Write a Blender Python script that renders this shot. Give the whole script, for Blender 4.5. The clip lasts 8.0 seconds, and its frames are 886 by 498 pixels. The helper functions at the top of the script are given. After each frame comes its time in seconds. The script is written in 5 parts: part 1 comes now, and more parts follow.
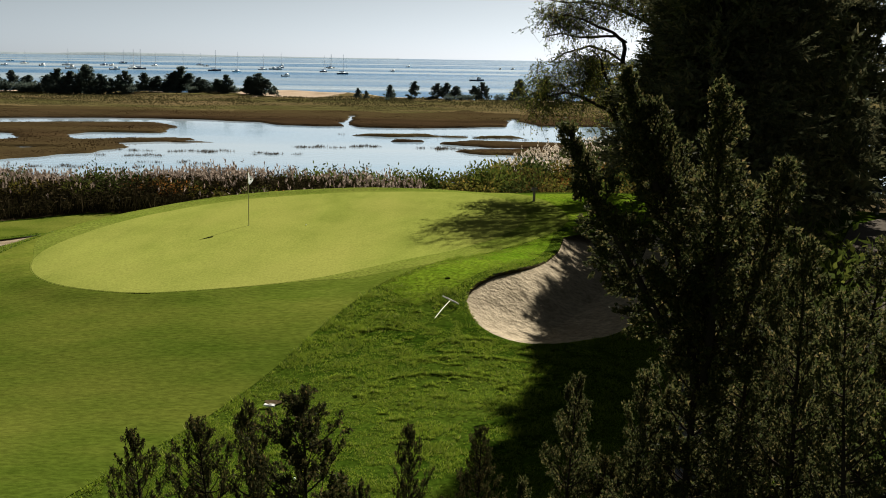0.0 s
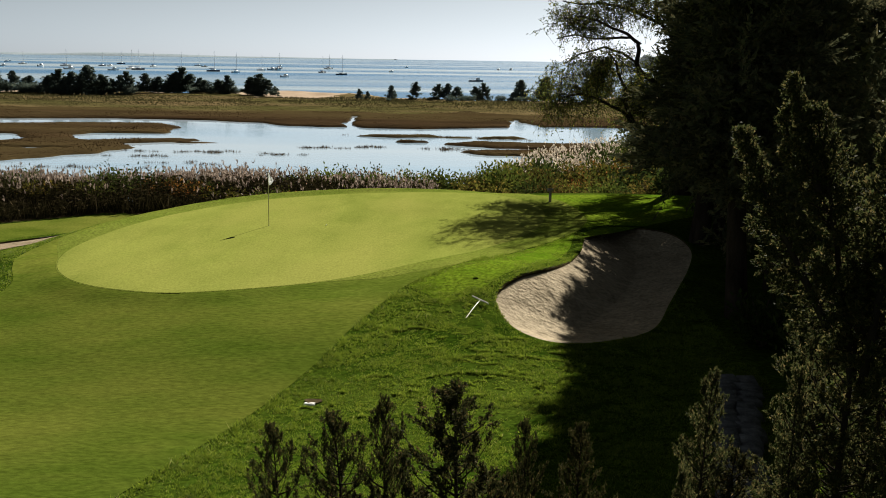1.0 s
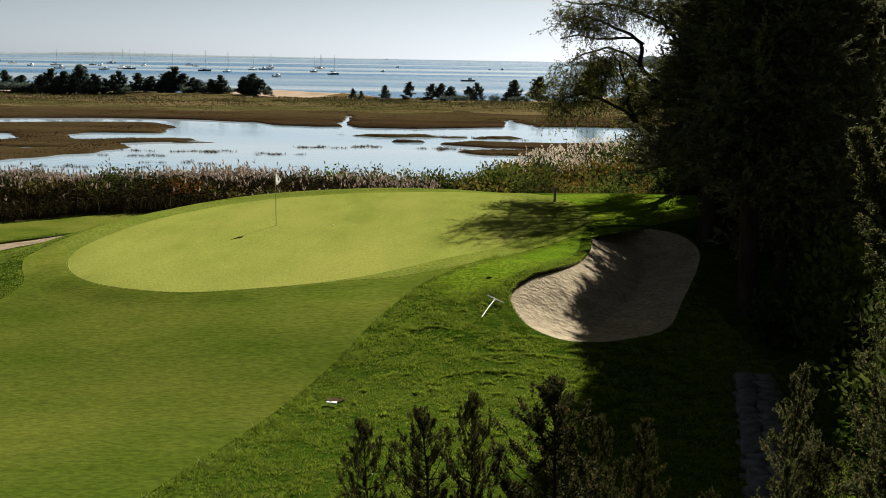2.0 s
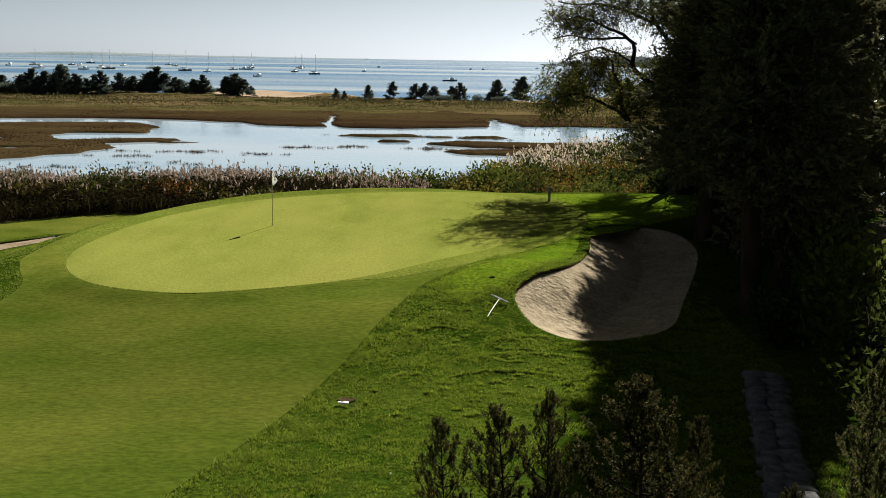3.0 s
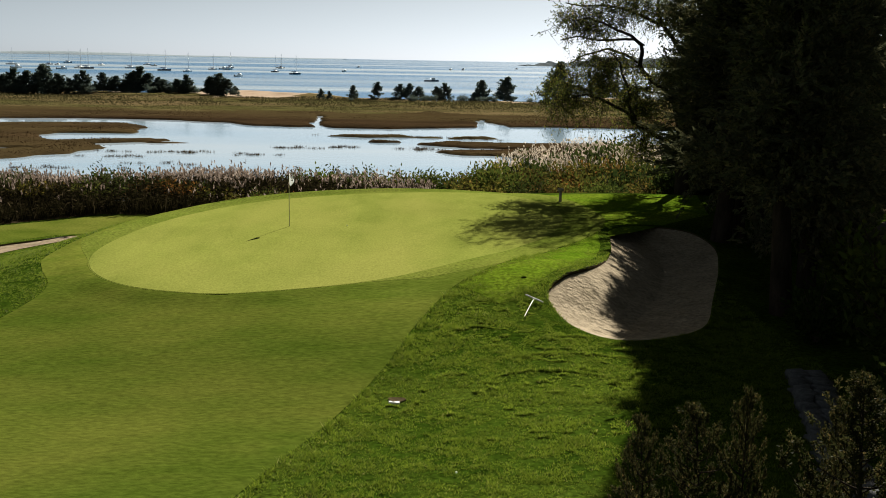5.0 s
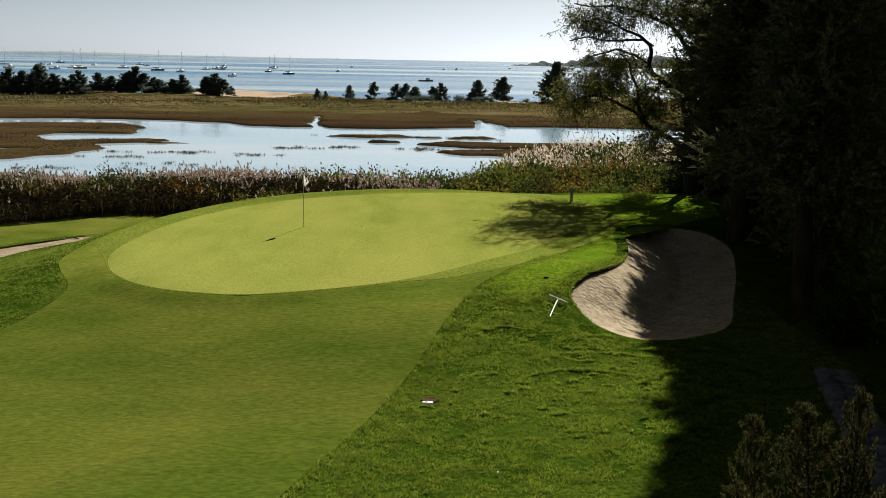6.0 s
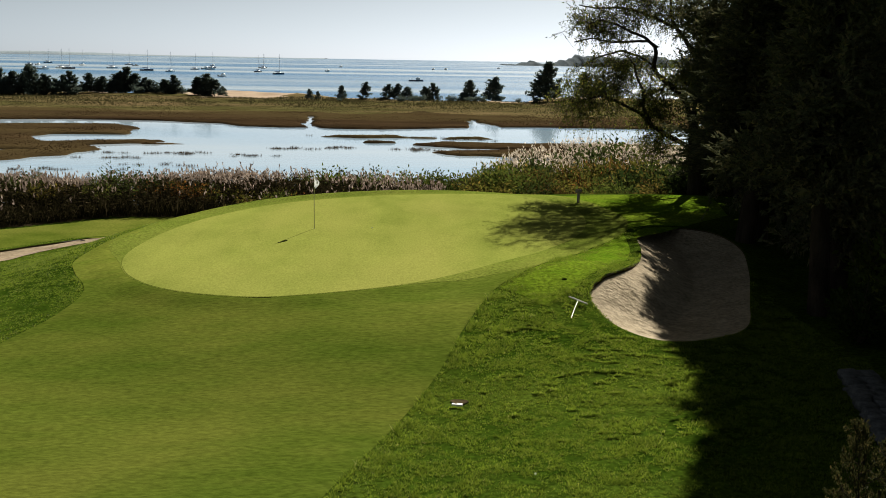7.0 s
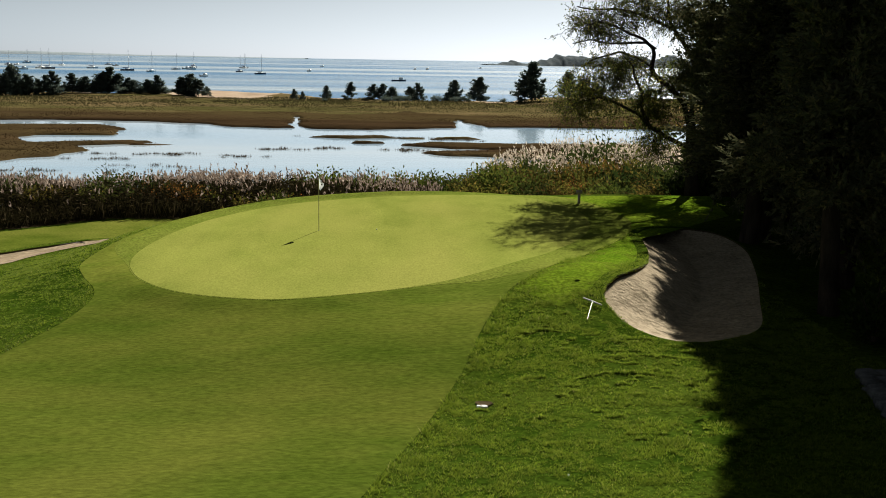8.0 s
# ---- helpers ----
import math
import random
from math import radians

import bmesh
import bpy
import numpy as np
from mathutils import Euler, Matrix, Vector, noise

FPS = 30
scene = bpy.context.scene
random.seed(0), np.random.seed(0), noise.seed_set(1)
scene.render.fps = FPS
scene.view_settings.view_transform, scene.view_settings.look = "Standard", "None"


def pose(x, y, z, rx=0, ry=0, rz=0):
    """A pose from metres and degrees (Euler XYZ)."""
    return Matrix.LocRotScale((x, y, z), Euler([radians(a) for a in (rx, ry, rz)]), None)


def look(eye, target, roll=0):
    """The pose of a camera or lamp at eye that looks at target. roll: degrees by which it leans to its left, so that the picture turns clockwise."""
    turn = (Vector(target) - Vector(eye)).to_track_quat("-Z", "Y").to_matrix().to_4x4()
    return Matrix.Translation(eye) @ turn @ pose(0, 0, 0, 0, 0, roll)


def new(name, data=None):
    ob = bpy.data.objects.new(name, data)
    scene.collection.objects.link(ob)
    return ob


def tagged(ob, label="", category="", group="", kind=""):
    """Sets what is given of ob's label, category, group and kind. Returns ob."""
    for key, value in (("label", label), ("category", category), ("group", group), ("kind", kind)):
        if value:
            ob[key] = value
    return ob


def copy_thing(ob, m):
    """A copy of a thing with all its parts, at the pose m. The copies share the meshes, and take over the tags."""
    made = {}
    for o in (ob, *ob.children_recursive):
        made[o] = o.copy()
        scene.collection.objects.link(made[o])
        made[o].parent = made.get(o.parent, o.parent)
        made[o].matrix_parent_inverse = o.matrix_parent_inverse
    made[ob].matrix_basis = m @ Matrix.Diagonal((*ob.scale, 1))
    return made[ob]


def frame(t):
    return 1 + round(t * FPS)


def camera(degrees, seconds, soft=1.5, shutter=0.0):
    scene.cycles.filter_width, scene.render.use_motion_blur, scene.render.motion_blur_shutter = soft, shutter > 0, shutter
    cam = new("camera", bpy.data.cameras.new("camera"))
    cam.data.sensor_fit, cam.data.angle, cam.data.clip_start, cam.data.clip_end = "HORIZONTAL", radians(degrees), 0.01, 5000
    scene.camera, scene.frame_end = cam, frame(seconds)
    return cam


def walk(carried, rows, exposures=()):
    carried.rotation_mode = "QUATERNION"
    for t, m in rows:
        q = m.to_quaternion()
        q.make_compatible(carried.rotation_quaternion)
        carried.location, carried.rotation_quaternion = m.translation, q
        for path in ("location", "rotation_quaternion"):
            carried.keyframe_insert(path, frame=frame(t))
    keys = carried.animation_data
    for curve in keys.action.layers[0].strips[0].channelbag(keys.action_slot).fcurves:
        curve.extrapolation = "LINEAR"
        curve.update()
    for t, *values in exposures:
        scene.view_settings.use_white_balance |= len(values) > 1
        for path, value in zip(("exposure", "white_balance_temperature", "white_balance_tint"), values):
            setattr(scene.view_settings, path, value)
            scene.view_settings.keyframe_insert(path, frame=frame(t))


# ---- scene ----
cam = camera(45.0, 8.0, soft=0.9)
PATH = [
    (0, (0.436, 1.043, 10.57), (0.395, 3.011, 10.217), 0.8),
    (0.5, (-0.057, 0.89, 10.578), (-0.096, 2.858, 10.226), 0.8),
    (1, (-0.454, 0.799, 10.589), (-0.49, 2.768, 10.237), 0.82),
    (1.5, (-0.791, 0.711, 10.594), (-0.822, 2.679, 10.242), 0.86),
    (3, (-1.774, 0.61, 10.592), (-1.757, 2.579, 10.24), 0.9),
    (3.5, (-2.13, 0.55, 10.593), (-2.097, 2.519, 10.242), 0.93),
    (4, (-2.526, 0.532, 10.589), (-2.481, 2.5, 10.237), 0.96),
    (4.5, (-2.93, 0.517, 10.591), (-2.878, 2.486, 10.24), 1.0),
    (6, (-4.235, 0.428, 10.618), (-4.164, 2.396, 10.267), 1.0),
    (6.5, (-4.689, 0.395, 10.645), (-4.608, 2.363, 10.295), 0.98),
    (7, (-5.129, 0.355, 10.69), (-5.037, 2.321, 10.339), 0.96),
    (7.5, (-5.596, 0.329, 10.723), (-5.489, 2.295, 10.373), 0.95),
    (8, (-6.095, 0.299, 10.761), (-5.968, 2.263, 10.41), 0.95),
]
EXPOSURE, KELVIN, TINT = 1.1, 6200, 8
walk(cam, [(t, look(eye, target, roll)) for t, eye, target, roll in PATH],
     [(0, EXPOSURE, KELVIN, TINT), (8, EXPOSURE, KELVIN, TINT)])

# ---- sky and sun ----
SUN_TURN, SUN_UP = radians(20), radians(32)
world = bpy.data.worlds.new("sky")
scene.world = world
world.use_nodes = True
wn = world.node_tree
sky = wn.nodes.new("ShaderNodeTexSky")
sky.sky_type, sky.sun_disc = "NISHITA", False
sky.sun_elevation, sky.sun_rotation = SUN_UP, SUN_TURN
sky.air_density, sky.dust_density, sky.ozone_density = 0.3, 3.5, 4.0
sky.altitude = 2500
wn.nodes["Background"].inputs[1].default_value = 0.0325
haze = wn.nodes.new("ShaderNodeHueSaturation")
haze.inputs["Saturation"].default_value = 0.2
haze.inputs["Hue"].default_value = 0.44
wn.links.new(sky.outputs[0], haze.inputs["Color"])
wn.links.new(haze.outputs[0], wn.nodes["Background"].inputs[0])
sun_data = bpy.data.lights.new("sun", "SUN")
sun_data.energy, sun_data.angle, sun_data.color = 5.8, radians(0.53), (1.0, 0.91, 0.76)
sun = new("sun", sun_data)
sun_way = Vector((math.sin(SUN_TURN) * math.cos(SUN_UP), math.cos(SUN_TURN) * math.cos(SUN_UP), math.sin(SUN_UP)))
sun.matrix_world = look(sun_way * 60, (0, 0, 0))


# ---- materials ----
def ramp(nt, fac, stops):
    r = nt.nodes.new("ShaderNodeValToRGB")
    while len(r.color_ramp.elements) < len(stops):
        r.color_ramp.elements.new(0.5)
    for e, (p, c) in zip(r.color_ramp.elements, stops):
        e.position, e.color = p, (*c, 1)
    nt.links.new(fac, r.inputs[0])
    return r.outputs[0]


def noise_node(nt, scale, detail=4, stretch=(1, 1, 1), rough=0.55):
    co = nt.nodes.new("ShaderNodeNewGeometry")
    mp = nt.nodes.new("ShaderNodeMapping")
    mp.inputs["Scale"].default_value = stretch
    nt.links.new(co.outputs["Position"], mp.inputs[0])
    n = nt.nodes.new("ShaderNodeTexNoise")
    n.inputs["Scale"].default_value, n.inputs["Detail"].default_value = scale, detail
    n.inputs["Roughness"].default_value = rough
    nt.links.new(mp.outputs[0], n.inputs["Vector"])
    return n.outputs[0]


def mixed(nt, fac, a, b, kind="MIX"):
    m = nt.nodes.new("ShaderNodeMix")
    m.data_type, m.blend_type = "RGBA", kind
    if isinstance(fac, float):
        m.inputs[0].default_value = fac
    else:
        nt.links.new(fac, m.inputs[0])
    for i, v in ((6, a), (7, b)):
        if isinstance(v, tuple):
            m.inputs[i].default_value = (*v, 1)
        else:
            nt.links.new(v, m.inputs[i])
    return m.outputs[2]


def bumped(nt, height, strength, distance):
    b = nt.nodes.new("ShaderNodeBump")
    b.inputs["Strength"].default_value, b.inputs["Distance"].default_value = strength, distance
    nt.links.new(height, b.inputs["Height"])
    return b.outputs[0]


def matter(name, dark, light, scale=3.0, fine=40.0, rough=0.8, metal=0.0, bump=0.3, depth=0.01, stretch=(1, 1, 1), tint=None, spec=0.0, grain=0.55, coarse=0.0):
    """A surface with two scales of colour noise and fine relief."""
    m = bpy.data.materials.new(name)
    m.use_nodes = True
    nt = m.node_tree
    b = nt.nodes["Principled BSDF"]
    big, small = noise_node(nt, scale, 5, stretch), noise_node(nt, fine, 4, stretch)
    c = ramp(nt, big, [(0.3, dark), (0.7, light)])
    if tint:
        c = mixed(nt, ramp(nt, noise_node(nt, scale * 0.23, 3, stretch), [(0.42, (0, 0, 0)), (0.66, (1, 1, 1))]), c, tint)
    c = mixed(nt, grain, c, ramp(nt, small, [(0.25, (0.55 - coarse,) * 3), (0.75, (1.35 + coarse,) * 3)]), "MULTIPLY")
    nt.links.new(c, b.inputs["Base Color"])
    b.inputs["Roughness"].default_value, b.inputs["Metallic"].default_value = rough, metal
    b.inputs["Specular IOR Level"].default_value = spec
    if bump:
        nt.links.new(bumped(nt, small, bump, depth), b.inputs["Normal"])
    return m


def leafy(name, stops, through_light=0.3, rough=0.6, spec=0.05, vary=None):
    """Leaves, each with its own shade, that let some light through."""
    m = bpy.data.materials.new(name)
    m.use_nodes = True
    nt = m.node_tree
    b = nt.nodes["Principled BSDF"]
    g = nt.nodes.new("ShaderNodeNewGeometry")
    c = ramp(nt, g.outputs["Random Per Island"], stops)
    c = mixed(nt, 0.6, c, ramp(nt, noise_node(nt, 1.3, 3), [(0.3, (0.6, 0.6, 0.6)), (0.7, (1.25, 1.2, 1.1))]), "MULTIPLY")
    if vary:
        c = mixed(nt, 1.0, c, ramp(nt, nt.nodes.new("ShaderNodeObjectInfo").outputs["Random"], vary), "MULTIPLY")
    nt.links.new(c, b.inputs["Base Color"])
    b.inputs["Roughness"].default_value = rough
    b.inputs["Specular IOR Level"].default_value = spec
    t = nt.nodes.new("ShaderNodeBsdfTranslucent")
    nt.links.new(c, t.inputs[0])
    mx = nt.nodes.new("ShaderNodeMixShader")
    mx.inputs[0].default_value = through_light
    nt.links.new(b.outputs[0], mx.inputs[1])
    nt.links.new(t.outputs[0], mx.inputs[2])
    nt.links.new(mx.outputs[0], nt.nodes["Material Output"].inputs[0])
    return m


def watery(name, colour, rough, waves, calm=None, calm_sheen=None, spec=0.5):
    """Water; waves: (scale, stretch, strength, distance) for each size of ripple; calm: (scale, stretch, low, high) of
    smooth streaks, whose own base colour stands in for reflected sky.
    """
    m = bpy.data.materials.new(name)
    m.use_nodes = True
    nt = m.node_tree
    b = nt.nodes["Principled BSDF"]
    b.inputs["Base Color"].default_value = (*colour, 1)
    b.inputs["Roughness"].default_value, b.inputs["IOR"].default_value = rough, 1.33
    b.inputs["Specular IOR Level"].default_value = spec
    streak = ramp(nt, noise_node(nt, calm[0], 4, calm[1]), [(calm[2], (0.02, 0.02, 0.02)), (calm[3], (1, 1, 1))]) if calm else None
    if calm_sheen:
        nt.links.new(mixed(nt, streak, calm_sheen, colour), b.inputs["Base Color"])
    normal = None
    for scale, stretch, strength, distance in waves:
        bp = nt.nodes.new("ShaderNodeBump")
        bp.inputs["Strength"].default_value, bp.inputs["Distance"].default_value = strength, distance
        if streak:
            nt.links.new(streak, bp.inputs["Strength"])
        nt.links.new(noise_node(nt, scale, 3, stretch), bp.inputs["Height"])
        if normal:
            nt.links.new(normal, bp.inputs["Normal"])
        normal = bp.outputs[0]
    if normal:
        nt.links.new(normal, b.inputs["Normal"])
    return m


# dark base puts the shade between grass tufts into the colour
M_ROUGH = matter("rough_turf", (0.014, 0.03, 0.0024), (0.033, 0.057, 0.005), 1.2, 9, 0.75, bump=0.9, depth=0.05, tint=(0.046, 0.068, 0.0075), grain=0.9, coarse=0.3)
M_FAIRWAY = matter("fairway_turf", (0.043, 0.066, 0.0065), (0.061, 0.082, 0.0105), 1.0, 8, 0.75, bump=0.55, depth=0.025, tint=(0.08, 0.092, 0.014), stretch=(0.65, 1.25, 1), grain=0.6, coarse=0.1)


def lighter_by(m, spot, near, far, gain):
    """Turf whose base colour is tinted lighter and a little yellower round one spot."""
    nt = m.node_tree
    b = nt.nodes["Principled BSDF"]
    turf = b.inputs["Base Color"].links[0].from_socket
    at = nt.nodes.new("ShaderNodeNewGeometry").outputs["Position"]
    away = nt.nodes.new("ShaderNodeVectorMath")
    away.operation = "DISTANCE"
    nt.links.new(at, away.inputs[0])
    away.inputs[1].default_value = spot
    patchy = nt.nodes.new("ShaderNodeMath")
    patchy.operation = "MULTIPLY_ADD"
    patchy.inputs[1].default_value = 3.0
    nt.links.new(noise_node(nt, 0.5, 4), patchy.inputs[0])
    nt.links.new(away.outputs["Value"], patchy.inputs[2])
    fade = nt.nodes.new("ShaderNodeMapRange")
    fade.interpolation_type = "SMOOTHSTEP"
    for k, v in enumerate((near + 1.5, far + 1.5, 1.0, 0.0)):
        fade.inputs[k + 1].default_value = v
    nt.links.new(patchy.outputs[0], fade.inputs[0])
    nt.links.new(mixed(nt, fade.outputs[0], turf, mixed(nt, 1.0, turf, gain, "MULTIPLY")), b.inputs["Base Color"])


# the fairway colour lightens beside the green, right and left
lighter_by(M_FAIRWAY, (-1.5, 32.5, 4.0), 0.5, 7.5, (1.5, 1.4, 1.6))
lighter_by(M_FAIRWAY, (-16.2, 41.5, 3.0), 3.0, 10.5, (1.75, 1.6, 1.8))
M_COLLAR = matter("collar_turf", (0.0854, 0.114, 0.0154), (0.118, 0.143, 0.0228), 1.1, 11, 0.75, bump=0.5, depth=0.02, tint=(0.128, 0.146, 0.026), grain=0.85, coarse=0.15)
# brighter turf: the mound's sunlit slope is put into the colour
M_SURROUND_LIT = matter("surround_turf", (0.052, 0.1, 0.0045), (0.09, 0.142, 0.009), 1.2, 10, 0.75, bump=0.8, depth=0.03, tint=(0.105, 0.145, 0.012), grain=0.9, coarse=0.3)
M_APRON = matter("apron_turf", (0.05, 0.07, 0.008), (0.085, 0.105, 0.0145), 0.9, 9, 0.75, bump=0.6, depth=0.02, tint=(0.105, 0.115, 0.02), grain=0.7)
M_GREEN = matter("green_turf", (0.132, 0.155, 0.028), (0.179, 0.2, 0.04), 0.7, 12, 0.75, bump=0.4, depth=0.015, tint=(0.192, 0.2, 0.045), grain=0.45, stretch=(1.3, 0.5, 1))
M_SAND = matter("bunker_sand", (0.235, 0.196, 0.138), (0.365, 0.306, 0.22), 1.5, 7, 0.9, bump=0.9, depth=0.09, grain=0.8)
# same sand, with the lens's dimming towards the edge put into its colour
M_DIMSAND = matter("tan_bunker_sand", (0.17, 0.135, 0.092), (0.27, 0.215, 0.15), 1.5, 7, 0.9, bump=0.9, depth=0.06, grain=0.8)
M_EARTH = matter("bank_earth", (0.035, 0.027, 0.015), (0.08, 0.062, 0.034), 1.0, 10, 0.9, bump=0.6, depth=0.05)
M_TORN = matter("torn_turf", (0.024, 0.036, 0.005), (0.06, 0.078, 0.012), 6.0, 40, 0.9, bump=0.8, depth=0.03)
M_MARSH = matter("marsh_turf", (0.022, 0.0145, 0.008), (0.048, 0.031, 0.016), 0.12, 3, 0.9, bump=0.9, depth=0.12, stretch=(0.35, 1.2, 1), tint=(0.058, 0.044, 0.019))
M_DUNE = matter("dune_scrub", (0.0366, 0.0366, 0.0114), (0.0976, 0.0854, 0.0325), 0.3, 2.5, 0.9, bump=0.9, depth=0.2, stretch=(0.3, 1.2, 1), tint=(0.122, 0.0894, 0.0447))
M_BEACH = matter("beach_sand", (0.268, 0.203, 0.146), (0.374, 0.293, 0.22), 0.2, 2, 0.9, bump=0.4, depth=0.1)
# pale blue base and paler streaks put reflected sky into the colour
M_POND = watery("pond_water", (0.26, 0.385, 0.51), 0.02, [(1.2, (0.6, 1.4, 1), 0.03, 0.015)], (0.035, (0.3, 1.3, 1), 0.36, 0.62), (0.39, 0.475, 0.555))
# pale streaks put glitter on calm water into the base colour
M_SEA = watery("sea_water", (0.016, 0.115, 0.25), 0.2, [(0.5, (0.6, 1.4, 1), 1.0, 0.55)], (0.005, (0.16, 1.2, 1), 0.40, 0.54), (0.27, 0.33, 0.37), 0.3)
M_BARK = matter("bark", (0.016, 0.013, 0.01), (0.045, 0.036, 0.028), 4, 25, 0.9, bump=0.8, depth=0.02, stretch=(1, 1, 0.25))
M_TWIG = matter("twig_bark", (0.04, 0.03, 0.022), (0.09, 0.07, 0.05), 4, 25, 0.9, bump=0.4, depth=0.01)
M_CEDAR = leafy("cedar_leaf", [(0.0, (0.03, 0.04, 0.015)), (0.5, (0.058, 0.066, 0.024)), (0.85, (0.105, 0.095, 0.036)), (1.0, (0.19, 0.15, 0.065))], 0.4, rough=0.7, spec=0.03)
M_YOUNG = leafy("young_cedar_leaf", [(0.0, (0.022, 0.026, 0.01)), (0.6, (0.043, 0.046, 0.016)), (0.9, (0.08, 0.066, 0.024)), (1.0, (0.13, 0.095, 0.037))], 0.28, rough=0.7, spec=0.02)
M_DARKFIR = leafy("dark_conifer_leaf", [(0.0, (0.05, 0.058, 0.034)), (0.7, (0.108, 0.113, 0.062)), (1.0, (0.165, 0.145, 0.078))], 0.2, rough=0.65, spec=0.0)
# bluish leaf tones carry some distance haze in the colour
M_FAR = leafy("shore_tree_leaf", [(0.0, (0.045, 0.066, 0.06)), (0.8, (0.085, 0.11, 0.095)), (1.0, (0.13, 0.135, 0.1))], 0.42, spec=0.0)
M_LEAF = leafy("broad_leaf", [(0.0, (0.036, 0.052, 0.012)), (0.6, (0.08, 0.094, 0.02)), (0.9, (0.15, 0.145, 0.03)), (1.0, (0.24, 0.19, 0.045))], 0.52, spec=0.05)
M_SHRUB = leafy("shrub_leaf", [(0.0, (0.07, 0.076, 0.018)), (0.6, (0.12, 0.118, 0.03)), (1.0, (0.21, 0.15, 0.05))], 0.42, spec=0.0, vary=[(0.0, (0.5, 0.75, 0.6)), (0.3, (1.4, 0.7, 0.65)), (0.5, (0.45, 0.4, 0.4)), (0.75, (1.05, 1.0, 0.75)), (1.0, (0.8, 0.95, 0.65))])
M_REED = leafy("reed_leaf", [(0.0, (0.011, 0.011, 0.005)), (0.5, (0.026, 0.023, 0.0105)), (0.85, (0.056, 0.045, 0.022)), (1.0, (0.115, 0.09, 0.052))], 0.12, spec=0.0)
M_PLUME = leafy("reed_plume", [(0.0, (0.11, 0.08, 0.065)), (0.6, (0.21, 0.165, 0.135)), (1.0, (0.36, 0.3, 0.255))], 0.5, spec=0.0)
M_PLUME_PALE = leafy("pale_reed_plume", [(0.0, (0.22, 0.18, 0.14)), (0.6, (0.38, 0.325, 0.26)), (1.0, (0.55, 0.49, 0.41))], 0.6, spec=0.0)
M_GRASS = leafy("grass_blade", [(0.0, (0.064, 0.108, 0.0085)), (0.6, (0.132, 0.182, 0.016)), (0.95, (0.19, 0.23, 0.03)), (1.0, (0.28, 0.28, 0.1))], 0.5, spec=0.1)
M_MARSHBLADE = leafy("marsh_blade", [(0.0, (0.026, 0.016, 0.008)), (0.6, (0.05, 0.031, 0.015)), (1.0, (0.075, 0.052, 0.024))], 0.2, spec=0.0)
M_DUNEBLADE = leafy("dune_blade", [(0.0, (0.034, 0.034, 0.014)), (0.6, (0.07, 0.064, 0.028)), (1.0, (0.14, 0.115, 0.06))], 0.25, spec=0.0)
M_FLAG = leafy("flag_cloth", [(0.0, (0.78, 0.8, 0.84)), (1.0, (0.8, 0.82, 0.86))], 0.5)
M_STONE = matter("wall_stone", (0.065, 0.065, 0.068), (0.14, 0.14, 0.14), 5, 30, 0.9, bump=0.7, depth=0.02)
M_ROAD = matter("road_gravel", (0.061, 0.0528, 0.0447), (0.106, 0.0911, 0.0772), 0.8, 20, 0.9, bump=0.5, depth=0.02)
M_WHITE = matter("white_paint", (0.74, 0.74, 0.72), (0.82, 0.82, 0.8), 6, 40, 0.45, bump=0.05, spec=0.5)
M_BLACK = matter("dark_metal", (0.02, 0.02, 0.022), (0.04, 0.04, 0.045), 6, 40, 0.5, bump=0.05, spec=0.5)
M_YELLOW = matter("pole_paint", (0.34, 0.33, 0.2), (0.44, 0.42, 0.26), 6, 40, 0.4, bump=0.05, spec=0.5)
M_METAL = matter("aluminium", (0.55, 0.55, 0.55), (0.7, 0.7, 0.7), 6, 40, 0.35, metal=1.0, bump=0.05, spec=0.5)
M_NAVY = matter("navy_gelcoat", (0.02, 0.03, 0.07), (0.03, 0.045, 0.09), 3, 20, 0.3, bump=0.05, spec=0.5)
M_CANVAS = matter("sail_canvas", (0.08, 0.1, 0.2), (0.12, 0.15, 0.27), 3, 20, 0.8, bump=0.2)
M_WOOD = matter("weathered_wood", (0.22, 0.19, 0.16), (0.36, 0.32, 0.27), 3, 30, 0.8, bump=0.4, stretch=(1, 1, 0.2))
M_RAKE = matter("bleached_wood", (0.36, 0.35, 0.33), (0.5, 0.49, 0.46), 3, 30, 0.6, bump=0.3, stretch=(1, 1, 0.2), spec=0.3)
M_GLASSY = matter("dark_window", (0.03, 0.035, 0.04), (0.05, 0.055, 0.06), 3, 20, 0.1, bump=0.0, spec=0.5)
# pale blue-grey: distance haze is put into the woods' colour
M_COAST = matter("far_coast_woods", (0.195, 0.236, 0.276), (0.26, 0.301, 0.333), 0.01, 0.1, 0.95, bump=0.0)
# blue-grey woods: haze across the bay is in the colour
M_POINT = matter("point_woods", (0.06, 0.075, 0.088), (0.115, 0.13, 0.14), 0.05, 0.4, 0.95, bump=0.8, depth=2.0)


